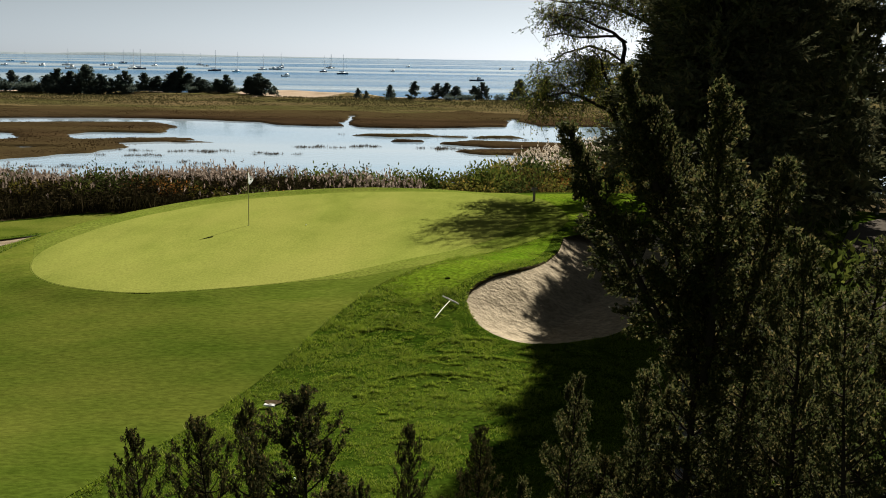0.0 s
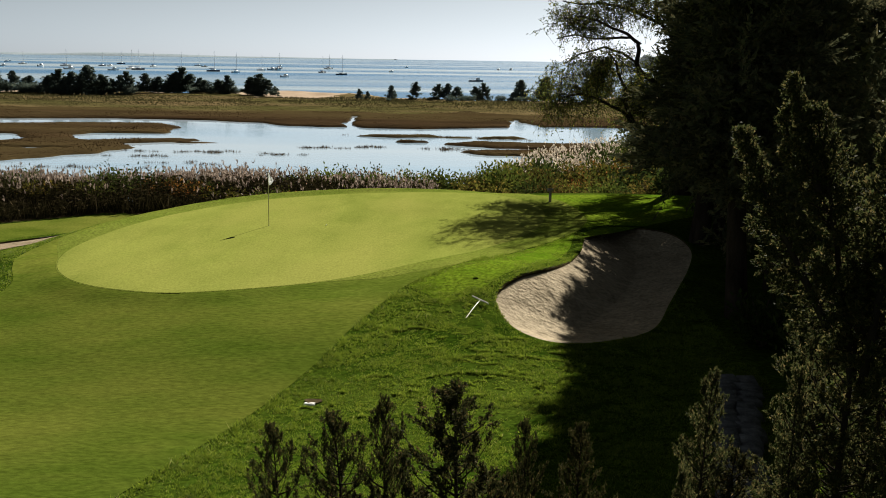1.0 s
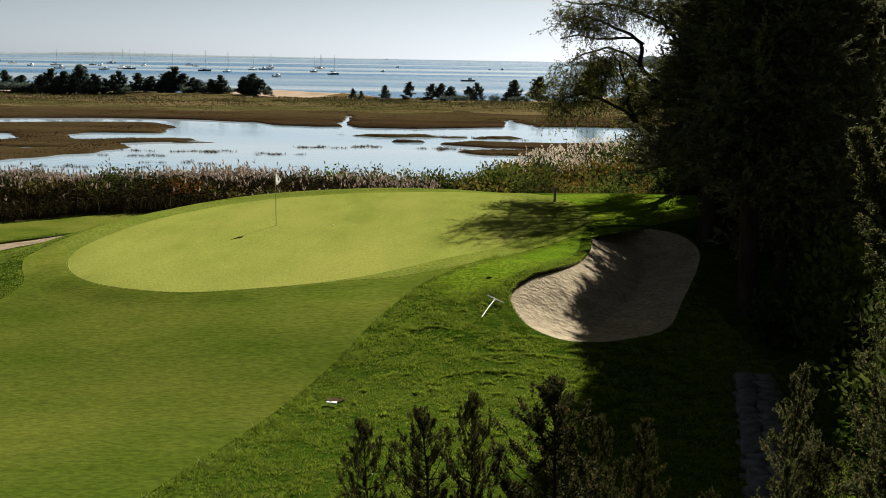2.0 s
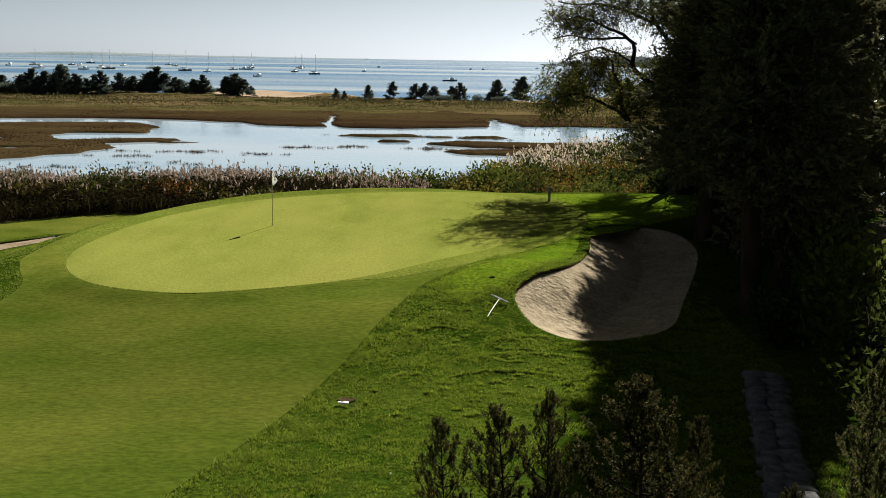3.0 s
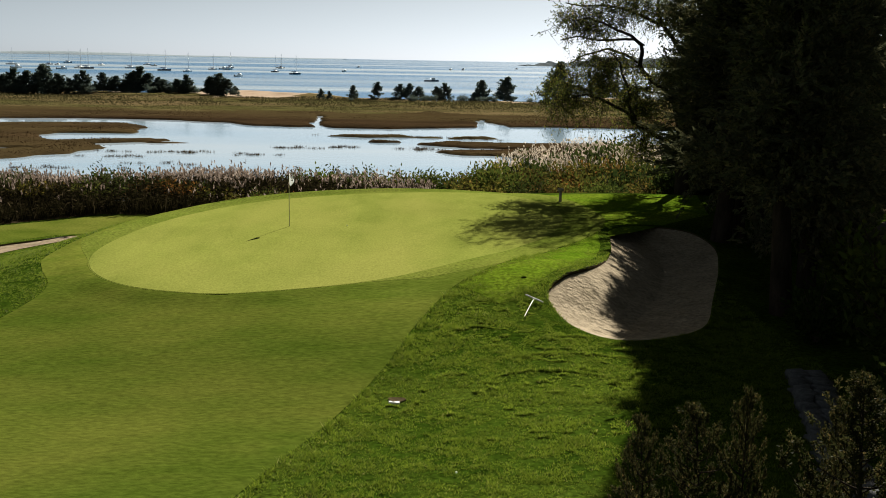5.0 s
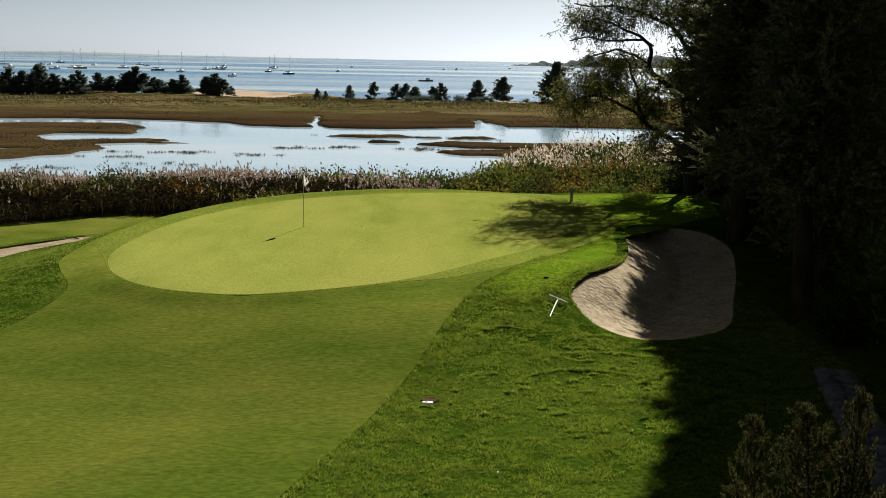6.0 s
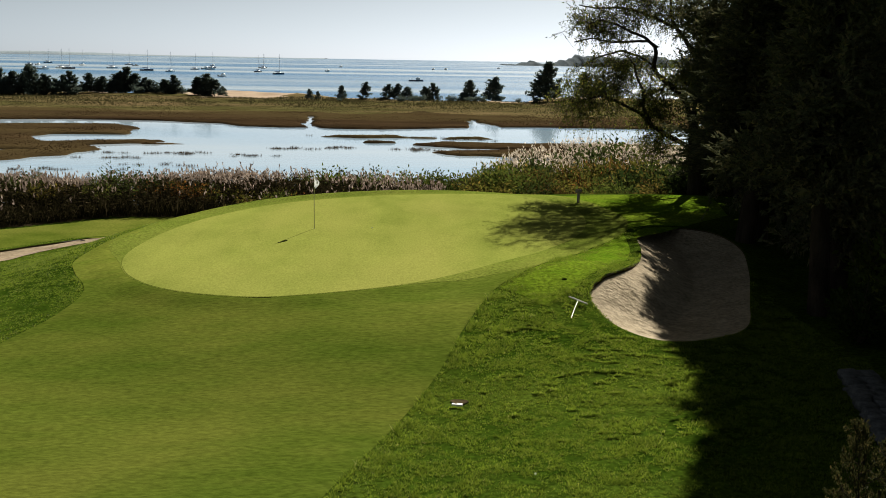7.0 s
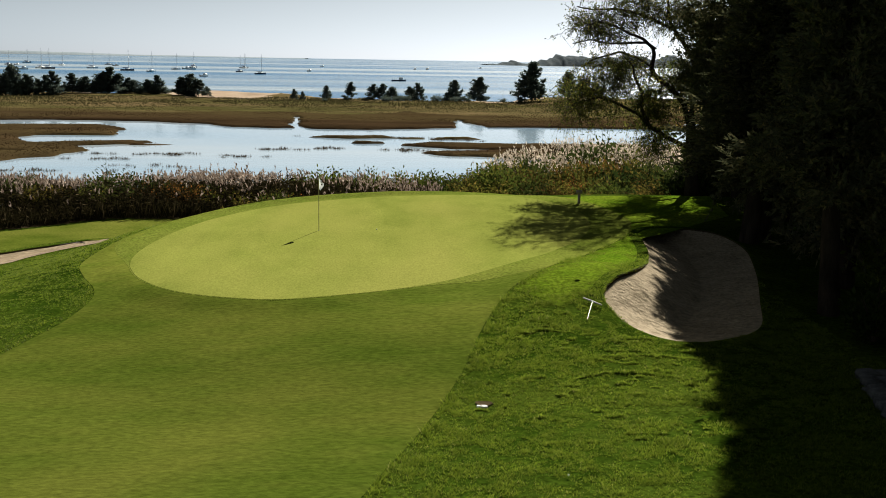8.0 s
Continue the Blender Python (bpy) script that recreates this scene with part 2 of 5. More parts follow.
# ---- mesh helpers ----
class Geo:
    """Gathers quads and triangles in arrays, for one mesh."""

    def __init__(self):
        self.v, self.f, self.n = [], [], 0

    def add(self, v, f):
        v, f = np.asarray(v, float).reshape(-1, 3), np.asarray(f, int)
        self.v.append(v)
        self.f.append(f + self.n)
        self.n += len(v)

    def mesh(self, name, material, smooth=False):
        me = bpy.data.meshes.new(name)
        v = np.concatenate(self.v)
        sizes = np.concatenate([np.full(len(f), f.shape[1]) for f in self.f])
        loops = np.concatenate([f.ravel() for f in self.f])
        me.vertices.add(len(v))
        me.vertices.foreach_set("co", v.ravel())
        me.loops.add(len(loops))
        me.loops.foreach_set("vertex_index", loops)
        me.polygons.add(len(sizes))
        me.polygons.foreach_set("loop_start", np.concatenate([[0], np.cumsum(sizes)[:-1]]))
        if smooth:
            me.polygons.foreach_set("use_smooth", np.ones(len(sizes), bool))
        me.materials.append(material)
        me.update(calc_edges=True)
        me.validate()
        return me


def unit(a):
    return a / np.maximum(np.linalg.norm(a, axis=-1, keepdims=True), 1e-9)


def kites(geo, base, way, length, width, rng):
    """Slim four-cornered leaves from base along way."""
    n = len(base)
    way = unit(way)
    side = unit(np.cross(way, rng.normal(size=(n, 3))))
    length, width = np.broadcast_to(length, n)[:, None], np.broadcast_to(width, n)[:, None]
    mid = base + way * length * 0.45
    v = np.stack([base, mid + side * width / 2, base + way * length, mid - side * width / 2], 1)
    geo.add(v, np.arange(4 * n).reshape(n, 4))


def spikes(geo, base, way, length, width, rng):
    """Slim three-cornered leaves from base along way."""
    n = len(base)
    way = unit(way)
    side = unit(np.cross(way, rng.normal(size=(n, 3))))
    length, width = np.broadcast_to(length, n)[:, None], np.broadcast_to(width, n)[:, None]
    v = np.stack([base + side * width / 2, base + way * length, base - side * width / 2], 1)
    geo.add(v, np.arange(3 * n).reshape(n, 3))


def tube(geo, points, radii, sides=6):
    """A round bar along points, closed at its end."""
    p = np.asarray(points, float)
    n = len(p)
    way = unit(np.gradient(p, axis=0))
    ref = np.where(np.abs(way[:, 2:]) > 0.9, [[1.0, 0, 0]], [[0, 0, 1.0]])
    a = unit(np.cross(way, ref))
    b = np.cross(way, a)
    ang = np.arange(sides) * 2 * math.pi / sides
    r = np.broadcast_to(radii, n)[:, None, None]
    v = p[:, None] + r * (a[:, None] * np.cos(ang)[None, :, None] + b[:, None] * np.sin(ang)[None, :, None])
    i, j = np.meshgrid(np.arange(n - 1), np.arange(sides), indexing="ij")
    k = (j + 1) % sides
    f = np.stack([i * sides + j, i * sides + k, (i + 1) * sides + k, (i + 1) * sides + j], -1).reshape(-1, 4)
    geo.add(v, f)
    geo.add(v[-1], [list(range(sides))])
    geo.add(v[0], [list(range(sides))[::-1]])


def box(geo, lo, hi, taper=0.0):
    (x0, y0, z0), (x1, y1, z1) = lo, hi
    t = taper
    v = [(x0, y0, z0), (x1, y0, z0), (x1, y1, z0), (x0, y1, z0),
         (x0 + t, y0 + t, z1), (x1 - t, y0 + t, z1), (x1 - t, y1 - t, z1), (x0 + t, y1 - t, z1)]
    geo.add(v, [(3, 2, 1, 0), (4, 5, 6, 7), (0, 1, 5, 4), (1, 2, 6, 5), (2, 3, 7, 6), (3, 0, 4, 7)])


def part(name, geo, material, parent, label="", smooth=False):
    ob = new(name, geo.mesh(name, material, smooth))
    ob.parent = parent
    return tagged(ob, label)


def thing(name, at, label, category, group="", turn=0.0, kind=""):
    ob = new(name)
    ob.matrix_world = pose(*at, 0, 0, turn)
    return tagged(ob, label, category, group, kind)


# ---- the lie of the land ----
def sstep(a, b, v):
    t = np.clip((v - a) / (b - a), 0, 1)
    return t * t * (3 - 2 * t)


def lattice(ix, iy, seed):
    h = (ix.astype(np.int64) * 374761393 + iy.astype(np.int64) * 668265263 + seed * 974634541) & 0x7FFFFFFF
    h = ((h ^ (h >> 13)) * 1274126177) & 0x7FFFFFFF
    return ((h ^ (h >> 16)) & 0xFFFF) / 65535.0


def wave(x, y, size, seed=0):
    """Smooth noise from -1 to 1 with features of that size in metres."""
    u, v = np.asarray(x, float) / size, np.asarray(y, float) / size
    i, j = np.floor(u), np.floor(v)
    a, b = u - i, v - j
    a, b = a * a * (3 - 2 * a), b * b * (3 - 2 * b)
    i, j = i.astype(int), j.astype(int)
    top = lattice(i, j, seed) * (1 - a) + lattice(i + 1, j, seed) * a
    low = lattice(i, j + 1, seed) * (1 - a) + lattice(i + 1, j + 1, seed) * a
    return 2 * (top * (1 - b) + low * b) - 1


def ring(points, steps=10):
    """A smooth closed line through the corner points."""
    p = np.asarray(points, float)
    out = []
    for i in range(len(p)):
        a, b, c, d = (p[(i + k) % len(p)] for k in (-1, 0, 1, 2))
        for s in np.arange(steps) / steps:
            out.append(0.5 * (2 * b + (c - a) * s + (2 * a - 5 * b + 4 * c - d) * s * s + (3 * b - a - 3 * c + d) * s ** 3))
    return np.array(out)


def depth_in(poly, x, y):
    """How far inside the closed line a place lies; outside it is negative."""
    x, y = np.asarray(x, float), np.asarray(y, float)
    best, odd = np.full(x.shape, 1e9), np.zeros(x.shape, bool)
    for (ax, ay), (bx, by) in zip(poly, np.roll(poly, -1, 0)):
        dx, dy = bx - ax, by - ay
        t = np.clip(((x - ax) * dx + (y - ay) * dy) / (dx * dx + dy * dy + 1e-12), 0, 1)
        best = np.minimum(best, np.hypot(x - ax - t * dx, y - ay - t * dy))
        cross = ((ay > y) != (by > y)) & (x < (bx - ax) * (y - ay) / (by - ay + 1e-12) + ax)
        odd ^= cross
    return np.where(odd, best, -best)


GREEN_EDGE = ring([(-7.9, 31.45), (-10.6, 31.9), (-13.2, 34.2), (-14.75, 38.2), (-14.6, 43.0), (-13.0, 48.8), (-10.4, 52.2),
                   (-6.0, 54.1), (-1.5, 54.0), (1.6, 52.0), (3.0, 47.5), (2.4, 42.0), (0.1, 37.5), (-3.4, 33.2)], 20)
BUNKER_EDGE = ring([(0.5, 30.1), (1.15, 31.7), (2.1, 33.1), (2.95, 34.9), (3.6, 37.2), (3.95, 39.3), (4.35, 41.5), (5.6, 43.0), (7.4, 42.3),
                    (7.9, 39.6), (7.1, 36.0), (5.7, 31.6), (4.7, 28.8), (3.3, 27.5), (1.9, 27.2), (0.85, 28.2)])
LEFT_BUNKER_EDGE = ring([(-18.8, 54.4), (-20.2, 54.1), (-21.5, 52.4), (-22.6, 51.3), (-23.5, 50.1), (-26.0, 47.6), (-29.0, 45.0), (-28.0, 41.5), (-24.5, 43.2), (-22.3, 46.6), (-21.7, 48.7), (-21.0, 50.7), (-19.9, 52.7)])


def lawn(x, y):
    """The height of the golf course's turf."""
    x, y = np.asarray(x, float), np.asarray(y, float)
    base = 3.1 + 0.035 * (np.clip(x, -34, 12) + 4)
    west = sstep(-14, -22, x)
    low = sstep(40, 60, y - 9 * sstep(-4, 6, x) + 9 * west)
    base = base * (1 - low) + (1.2 + 0.35 * west) * low
    r = np.hypot((x + 5.5) / 9.5, (y - 43) / 12.5)
    w = 1 - sstep(0.95, 1.75, r)
    z = base * (1 - w) + (3.7 + 0.035 * (np.minimum(x, 5) + 8)) * w
    w2 = 1 - sstep(0.7, 1.8, np.hypot((x - 8) / 8, (y - 48.5) / 7))
    z = np.maximum(z, z * (1 - w2) + 4.05 * w2)
    z = z + 0.42 * np.exp(-((x - 0.4) ** 2 + (y - 32.6) ** 2) / 9)
    out = -depth_in(GREEN_EDGE[::6], x, y)
    z = z - 0.1 * sstep(0.0, 1.3, out) * (1 - sstep(1.6, 5.5, out)) * sstep(39, 34, y) * sstep(-1.0, -4.5, x)
    z = z + 0.13 * np.exp(-((out - 1.25) / 0.5) ** 2) * sstep(38, 43, y) * sstep(2, -2, x)
    return z + 0.03 * wave(x, y, 5, 1) + 0.012 * wave(x, y, 1.7, 2)


def bunker(x, y, d):
    z = lawn(x, y)
    lip = 0.03 + 0.05 * sstep(3.6, 4.0, z) * (1 - sstep(33.5, 36, y))
    fall = z - lip - 0.42 * np.maximum(d, 0)
    floor = 3.0 + 0.03 * wave(x, y, 1.1, 5)
    soft = 0.25
    return floor + soft * np.log1p(np.exp((fall - floor) / soft)) - 0.02 + (0.012 * wave(x, y, 0.35, 6) + 0.02 * wave(x + y, y - x, 0.6, 7)) * sstep(0, 0.5, d)


def left_bunker(x, y, d):
    back = -0.918 * (x + 19.4) + 0.395 * (y - 53.5)
    return lawn(x, y) + 0.03 - 0.10 * sstep(0.2, 1.8, back) + 0.02 * wave(x, y, 0.7, 8) * sstep(0.1, 0.6, d)


# marsh islands and banks, as closed lines
FAR_BANK = np.array([(-400, 172), (-110, 170), (-74.7, 172.2), (-57.9, 176.8), (-43.6, 175.6), (-32.4, 170.7), (-27.8, 164.6), (-22.4, 163.2),
                     (-18.6, 164), (-19.6, 172), (-20.9, 194), (-19.6, 194), (-18.0, 172), (-17.3, 165.5), (-15.4, 162.2), (-6.9, 161.6), (6.7, 168.5),
                     (7.2, 178), (7.4, 190), (8.6, 190), (9.6, 182), (12.2, 170.5), (19.5, 171.8), (60, 168), (400, 172), (400, 600), (-400, 600)])
LEFT_MARSH = np.array([(-300, 165), (-69, 158.7), (-57.6, 163), (-46.4, 164.3), (-42.0, 156), (-40.4, 144.5), (-50, 143.5), (-51.5, 138.4), (-46, 130.4),
                       (-36, 135.4), (-32.3, 134.2), (-40.8, 127), (-38, 121), (-40, 115), (-45.5, 105), (-80, 92), (-300, 92)])
LEFT_POOL = np.array([(-75, 141), (-60.7, 141), (-53.5, 131.6), (-57, 127.7), (-75, 131)])
LEFT_CREEK = np.array([(-62, 120.3), (-47.6, 119.6), (-43.6, 118.8), (-47.6, 117.9), (-62, 117.8)])
RIGHT_MARSH = np.array([(-2.6, 132.8), (1.5, 137.4), (12, 136), (20, 137), (60, 136), (60, 122), (20, 126), (9.7, 127), (4, 124.8), (-1.4, 123.2), (2.4, 119.2), (20, 116), (60, 108), (60, 126), (20, 128), (3.5, 128.5)])


def oval(cx, cy, rx, ry, x, y):
    return (1 - np.hypot((x - cx) / rx, (y - cy) / ry)) * ry


def marsh(x, y):
    """The height of salt marsh, dunes, beach and sea bed."""
    u = x + 0.7 * wave(x, y, 2.6, 11) + 0.3 * wave(x, y, 0.9, 12)
    v = y + 1.3 * wave(x, y, 5, 13) + 0.6 * wave(x, y, 1.6, 14)
    d = np.maximum(depth_in(FAR_BANK, u, y + 0.3 * (v - y)), depth_in(LEFT_MARSH, u, y + 0.5 * (v - y)))
    d = np.minimum(d, -depth_in(LEFT_POOL, u, v))
    d = np.minimum(d, -depth_in(LEFT_CREEK, u, v))
    d = np.maximum(d, depth_in(RIGHT_MARSH, u, y + 0.5 * (v - y)))
    for cx, cy, rx, ry in ((-9.5, 146.2, 6.0, 1.4), (-2.5, 145.6, 3.2, 0.6), (-7.3, 135.6, 2.3, 1.4), (4.8, 144.8, 3.8, 0.9), (-36.0, 131.4, 6.0, 0.7)):
        d = np.maximum(d, oval(cx, cy, rx, ry, u, v))
    z = -0.5 + 0.78 * sstep(-0.7, 0.5, d) + 0.06 * wave(x, y, 2.2, 15) * sstep(0.2, 1.5, d)
    pans = sstep(0.55, 0.75, wave(x, y * 0.5, 7, 16)) * sstep(6, 10, d) * (1 - sstep(196, 206, y)) * sstep(-12, 0, x)
    z = z - 0.36 * pans
    shore = 262 + 50 * np.exp(-((x + 46) / 24.0) ** 2) + 22 * sstep(-60, -95, x) + 34 * sstep(22, 40, x) + 3 * wave(x, y, 14, 17)
    z = z + (0.75 + 0.3 * wave(x, y, 9, 18)) * sstep(208, 246, y)
    return z * (1 - sstep(-14, 9, y - shore)) + -2.0 * sstep(-14, 9, y - shore), shore


def land(x, y):
    near = lawn(x, y)
    wide = 22 * sstep(-4, 8, x)
    bank = sstep(60, 86, 60 + (y - 60) * 26 / (26 + wide) - 2.5 * wave(x, y, 9, 21))
    far, _ = marsh(x, y)
    z = near * (1 - bank) + -0.6 * bank
    k = sstep(80, 90, y - wide)
    return np.where(y < 90 + wide, z * (1 - k) + np.minimum(far, -0.5 + 0 * far) * k, far)


def spread(parts):
    """Grid lines: (start, end, step) stretches, put end to end."""
    return np.unique(np.round(np.concatenate([np.arange(a, b, s) for a, b, s in parts] + [[parts[-1][1]]]), 4))


FAR_OUT = [160, 220, 320, 500, 900, 1800, 3200, 5000]
gx = np.concatenate([-np.array(FAR_OUT[::-1]), spread([(-130, -34, 1.0), (-34, -2, 0.4), (-2, 10, 0.2), (10, 16, 0.5), (16, 66, 1.0), (66, 130, 4.0)]), FAR_OUT])
gy = np.concatenate([[-5000, -2500, -1000, -400, -150, -80], spread([(-40, 6, 2.0), (6, 26, 0.4), (26, 46, 0.2), (46, 64, 0.4), (64, 90, 1.0), (90, 198, 0.7), (198, 330, 2.0)]), [340, 360, 400, 500, 700, 1100, 1800, 3000, 5000]])
GX, GY = np.meshgrid(gx, gy)
GZ = land(GX, GY)
bd = depth_in(BUNKER_EDGE, GX, GY)
GZ = np.where(bd > -0.3, bunker(GX, GY, bd) - 0.22, GZ)
bd = depth_in(LEFT_BUNKER_EDGE, GX, GY)
GZ = np.where(bd > -0.4, left_bunker(GX, GY, bd) - 0.12, GZ)
ny, nx = GX.shape
geo = Geo()
i, j = np.meshgrid(np.arange(ny - 1), np.arange(nx - 1), indexing="ij")
geo.add(np.stack([GX, GY, GZ], -1), np.stack([i * nx + j, i * nx + j + 1, (i + 1) * nx + j + 1, (i + 1) * nx + j], -1).reshape(-1, 4))
me = geo.mesh("ground", M_ROUGH, True)
for m in (M_EARTH, M_MARSH, M_DUNE, M_BEACH):
    me.materials.append(m)
cx, cy = ((GX[1:, 1:] + GX[:-1, :-1]) / 2), ((GY[1:, 1:] + GY[:-1, :-1]) / 2)
cz, shore = marsh(cx, cy)
kind = np.zeros(cx.shape, int)
kind[cy > np.interp(cx, [-60, -45, -26, -21, -16, -8, 4, 30], [50.5, 52.5, 57.0, 61.2, 63.4, 61.5, 62.0, 62.0]) + 0.8 * wave(cx, cy, 5, 21)] = 1
kind[cy > 84 + 22 * sstep(-4, 8, cx)] = 2
kind[cy > 205 + 10 * wave(cx, cy, 12, 31)] = 3
kind[(cy > shore - 15 + 4 * wave(cx, cy, 4, 32)) & (cy > 230)] = 4
kind[(np.hypot((cx + 44) / 14, (cy - 285) / 34) + 0.25 * wave(cx, cy, 6, 33) < 1)] = 4
me.polygons.foreach_set("material_index", kind.ravel())
ground = tagged(new("ground", me), "rolling golf turf falling to salt marsh and a sandy shore", "ground", kind="structure")


def sheet(name, edge, height, material, label, category, rings=40, centre=None):
    """A patch of surface inside a closed line, following a height."""
    c = np.asarray(centre if centre is not None else edge.mean(0))
    n = len(edge)
    s = np.linspace(0, 1, rings) ** 0.8
    p = c[None, None] + (edge[None] - c[None, None]) * s[1:, None, None]
    x, y = np.append(p[..., 0].ravel(), c[0]), np.append(p[..., 1].ravel(), c[1])
    z = height(x, y)
    g = Geo()
    i, j = np.meshgrid(np.arange(rings - 2), np.arange(n), indexing="ij")
    k = (j + 1) % n
    v = np.stack([x, y, z], -1)
    g.add(v, np.stack([i * n + j, (i + 1) * n + j, (i + 1) * n + k, i * n + k], -1).reshape(-1, 4))
    last = len(v) - 1
    g.f.append(np.stack([np.full(n, last), np.arange(n), (np.arange(n) + 1) % n], -1))
    return tagged(new(name, g.mesh(name, material, True)), label, category, kind="structure")


def offset(edge, out):
    """The closed line moved outwards by that many metres."""
    run = np.roll(edge, -1, 0) - np.roll(edge, 1, 0)
    side = np.stack([run[:, 1], -run[:, 0]], -1)
    side = side / np.maximum(np.linalg.norm(side, axis=1, keepdims=True), 1e-9)
    a = edge[:, 0] * np.roll(edge[:, 1], -1) - np.roll(edge[:, 0], -1) * edge[:, 1]
    return edge + side * out * (1 if a.sum() > 0 else -1)


def turf_lip(name, edge, bed, wide, label):
    """A rim of turf that ends in a small worn face above the sand."""
    n = len(edge)
    rows = []
    for out, lift in ((wide, -0.03), (wide * 0.75, 0.006), (wide * 0.4, 0.012), (0.04, 0.016), (-0.015, 0.0)):
        p = offset(edge, out)
        rows.append(np.column_stack([p, lawn(p[:, 0], p[:, 1]) + lift]))
    p = offset(edge, -0.02)
    rows.append(np.column_stack([p, bed(p[:, 0], p[:, 1], np.zeros(n)) - 0.12]))
    g = Geo()
    i, j = np.meshgrid(np.arange(len(rows) - 1), np.arange(n), indexing="ij")
    k = (j + 1) % n
    g.add(np.array(rows), np.stack([i * n + j, (i + 1) * n + j, (i + 1) * n + k, i * n + k], -1).reshape(-1, 4))
    me = g.mesh(name, M_ROUGH, True)
    me.materials.append(M_EARTH)
    slot = np.zeros(len(me.polygons), int)
    slot[-n:] = 1
    me.polygons.foreach_set("material_index", slot)
    return tagged(new(name, me), label, "turf", kind="structure")


FAIRWAY_EDGE = ring([(-6.31, 18.35), (-5.6, 20.3), (-4.91, 22.2), (-3.94, 25.2), (-3.31, 27.6), (-2.72, 29.5), (-2.15, 31.0), (-1.4, 32.1), (-0.3, 33.7), (1.4, 36.9), (3.2, 39.9), (4.2, 42.3), (4.7, 45.5),
                     (4.3, 50.0), (2.9, 53.4), (0.3, 55.2), (-3.5, 55.7), (-8.2, 55.2), (-12.2, 53.2), (-14.6, 49.9), (-16.0, 46.0), (-16.6, 42.0), (-16.75, 39.2), (-16.1, 37.0), (-15.2, 34.9), (-14.95, 33.3), (-15.2, 31.3),
                     (-15.7, 29.8), (-16.3, 28.0), (-18.5, 21.0), (-21.5, 10.0), (-23.0, 0.0), (-15.0, -3.0), (-12.0, 2.0), (-9.0, 10.5)], 8)
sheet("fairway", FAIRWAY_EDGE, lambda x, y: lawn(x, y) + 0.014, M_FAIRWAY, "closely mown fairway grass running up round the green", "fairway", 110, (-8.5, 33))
sheet("putting_green", GREEN_EDGE, lambda x, y: lawn(x, y) + 0.024, M_GREEN, "smooth light green putting surface, mown very short", "putting green", 70)
sheet("bunker_sand", BUNKER_EDGE, lambda x, y: bunker(x, y, depth_in(BUNKER_EDGE, x, y)), M_SAND, "raked pale sand in a deep greenside bunker", "bunker", 40)
sheet("bunker_sand", LEFT_BUNKER_EDGE, lambda x, y: left_bunker(x, y, depth_in(LEFT_BUNKER_EDGE, x, y)), M_DIMSAND, "shallow strip of tan bunker sand beside the green, dimmed in its colour", "bunker", 40, (-24.0, 47.2))

SURROUND_IN = [(-2.0, 31.2), (-0.3, 33.6), (1.4, 36.8), (3.2, 39.8), (4.6, 45.0), (3.2, 53.0)]
SURROUND_OUT = [(-0.9, 29.4), (1.0, 31.6), (2.7, 34.6), (4.0, 40.0), (9.6, 46.5), (11.0, 54.0)]
MOUND = np.array(SURROUND_IN + SURROUND_OUT[::-1])


def surround():
    """Short grass on the mound between green, bunker and trees, its sunlit brightness put into the colour."""
    t = np.linspace(0, 5, 121)
    a, b = (np.column_stack([np.interp(t, np.arange(6), np.array(e)[:, k]) for k in (0, 1)]) for e in (SURROUND_IN, SURROUND_OUT))
    q = np.linspace(0, 1, 41)[:, None, None]
    p = a[None] * (1 - q) + b[None] * q
    i, j = np.meshgrid(np.arange(40), np.arange(120), indexing="ij")
    g = Geo()
    g.add(np.dstack([p, lawn(p[..., 0], p[..., 1]) + 0.009]), np.stack([i * 121 + j, (i + 1) * 121 + j, (i + 1) * 121 + j + 1, i * 121 + j + 1], -1).reshape(-1, 4))
    tagged(new("green_surround", g.mesh("green_surround", M_SURROUND_LIT, True)), "short grass between green, bunker and trees, coloured brighter as if sunlit", "turf", kind="structure")


surround()
turf_lip("bunker_rim", BUNKER_EDGE, bunker, 0.7, "grassy rim round the deep bunker")
turf_lip("bunker_rim", LEFT_BUNKER_EDGE, left_bunker, 0.6, "grassy rim round the shallow bunker")


def fringe():
    """Short bright grass round the green, narrow along its front."""
    n = len(GREEN_EDGE)
    reach = np.linspace(0.1, 2.4, 24)
    inside = np.array([depth_in(FAIRWAY_EDGE, *offset(GREEN_EDGE, r).T) > 0.01 for r in reach])
    room = reach[np.maximum(np.argmin(np.vstack([inside, np.zeros(n, bool)]), 0) - 1, 0)]
    front = np.where(GREEN_EDGE[:, 0] < -7, sstep(44, 37, GREEN_EDGE[:, 1]), sstep(34.8, 32.2, GREEN_EDGE[:, 1]))
    wide = (room * (1 - front) + 0.05)[:, None]
    rows = []
    for q in np.linspace(0, 1, 9):
        p = offset(GREEN_EDGE, wide * q)
        rows.append(np.column_stack([p, lawn(p[:, 0], p[:, 1]) + 0.024 - 0.006 * min(1.0, q * 4)]))
    g = Geo()
    i, j = np.meshgrid(np.arange(8), np.arange(n), indexing="ij")
    k = (j + 1) % n
    g.add(np.array(rows), np.stack([i * n + j, (i + 1) * n + j, (i + 1) * n + k, i * n + k], -1).reshape(-1, 4))
    tagged(new("collar", g.mesh("collar", M_COLLAR, True)), "short collar of grass round the putting green", "turf", kind="structure")


fringe()
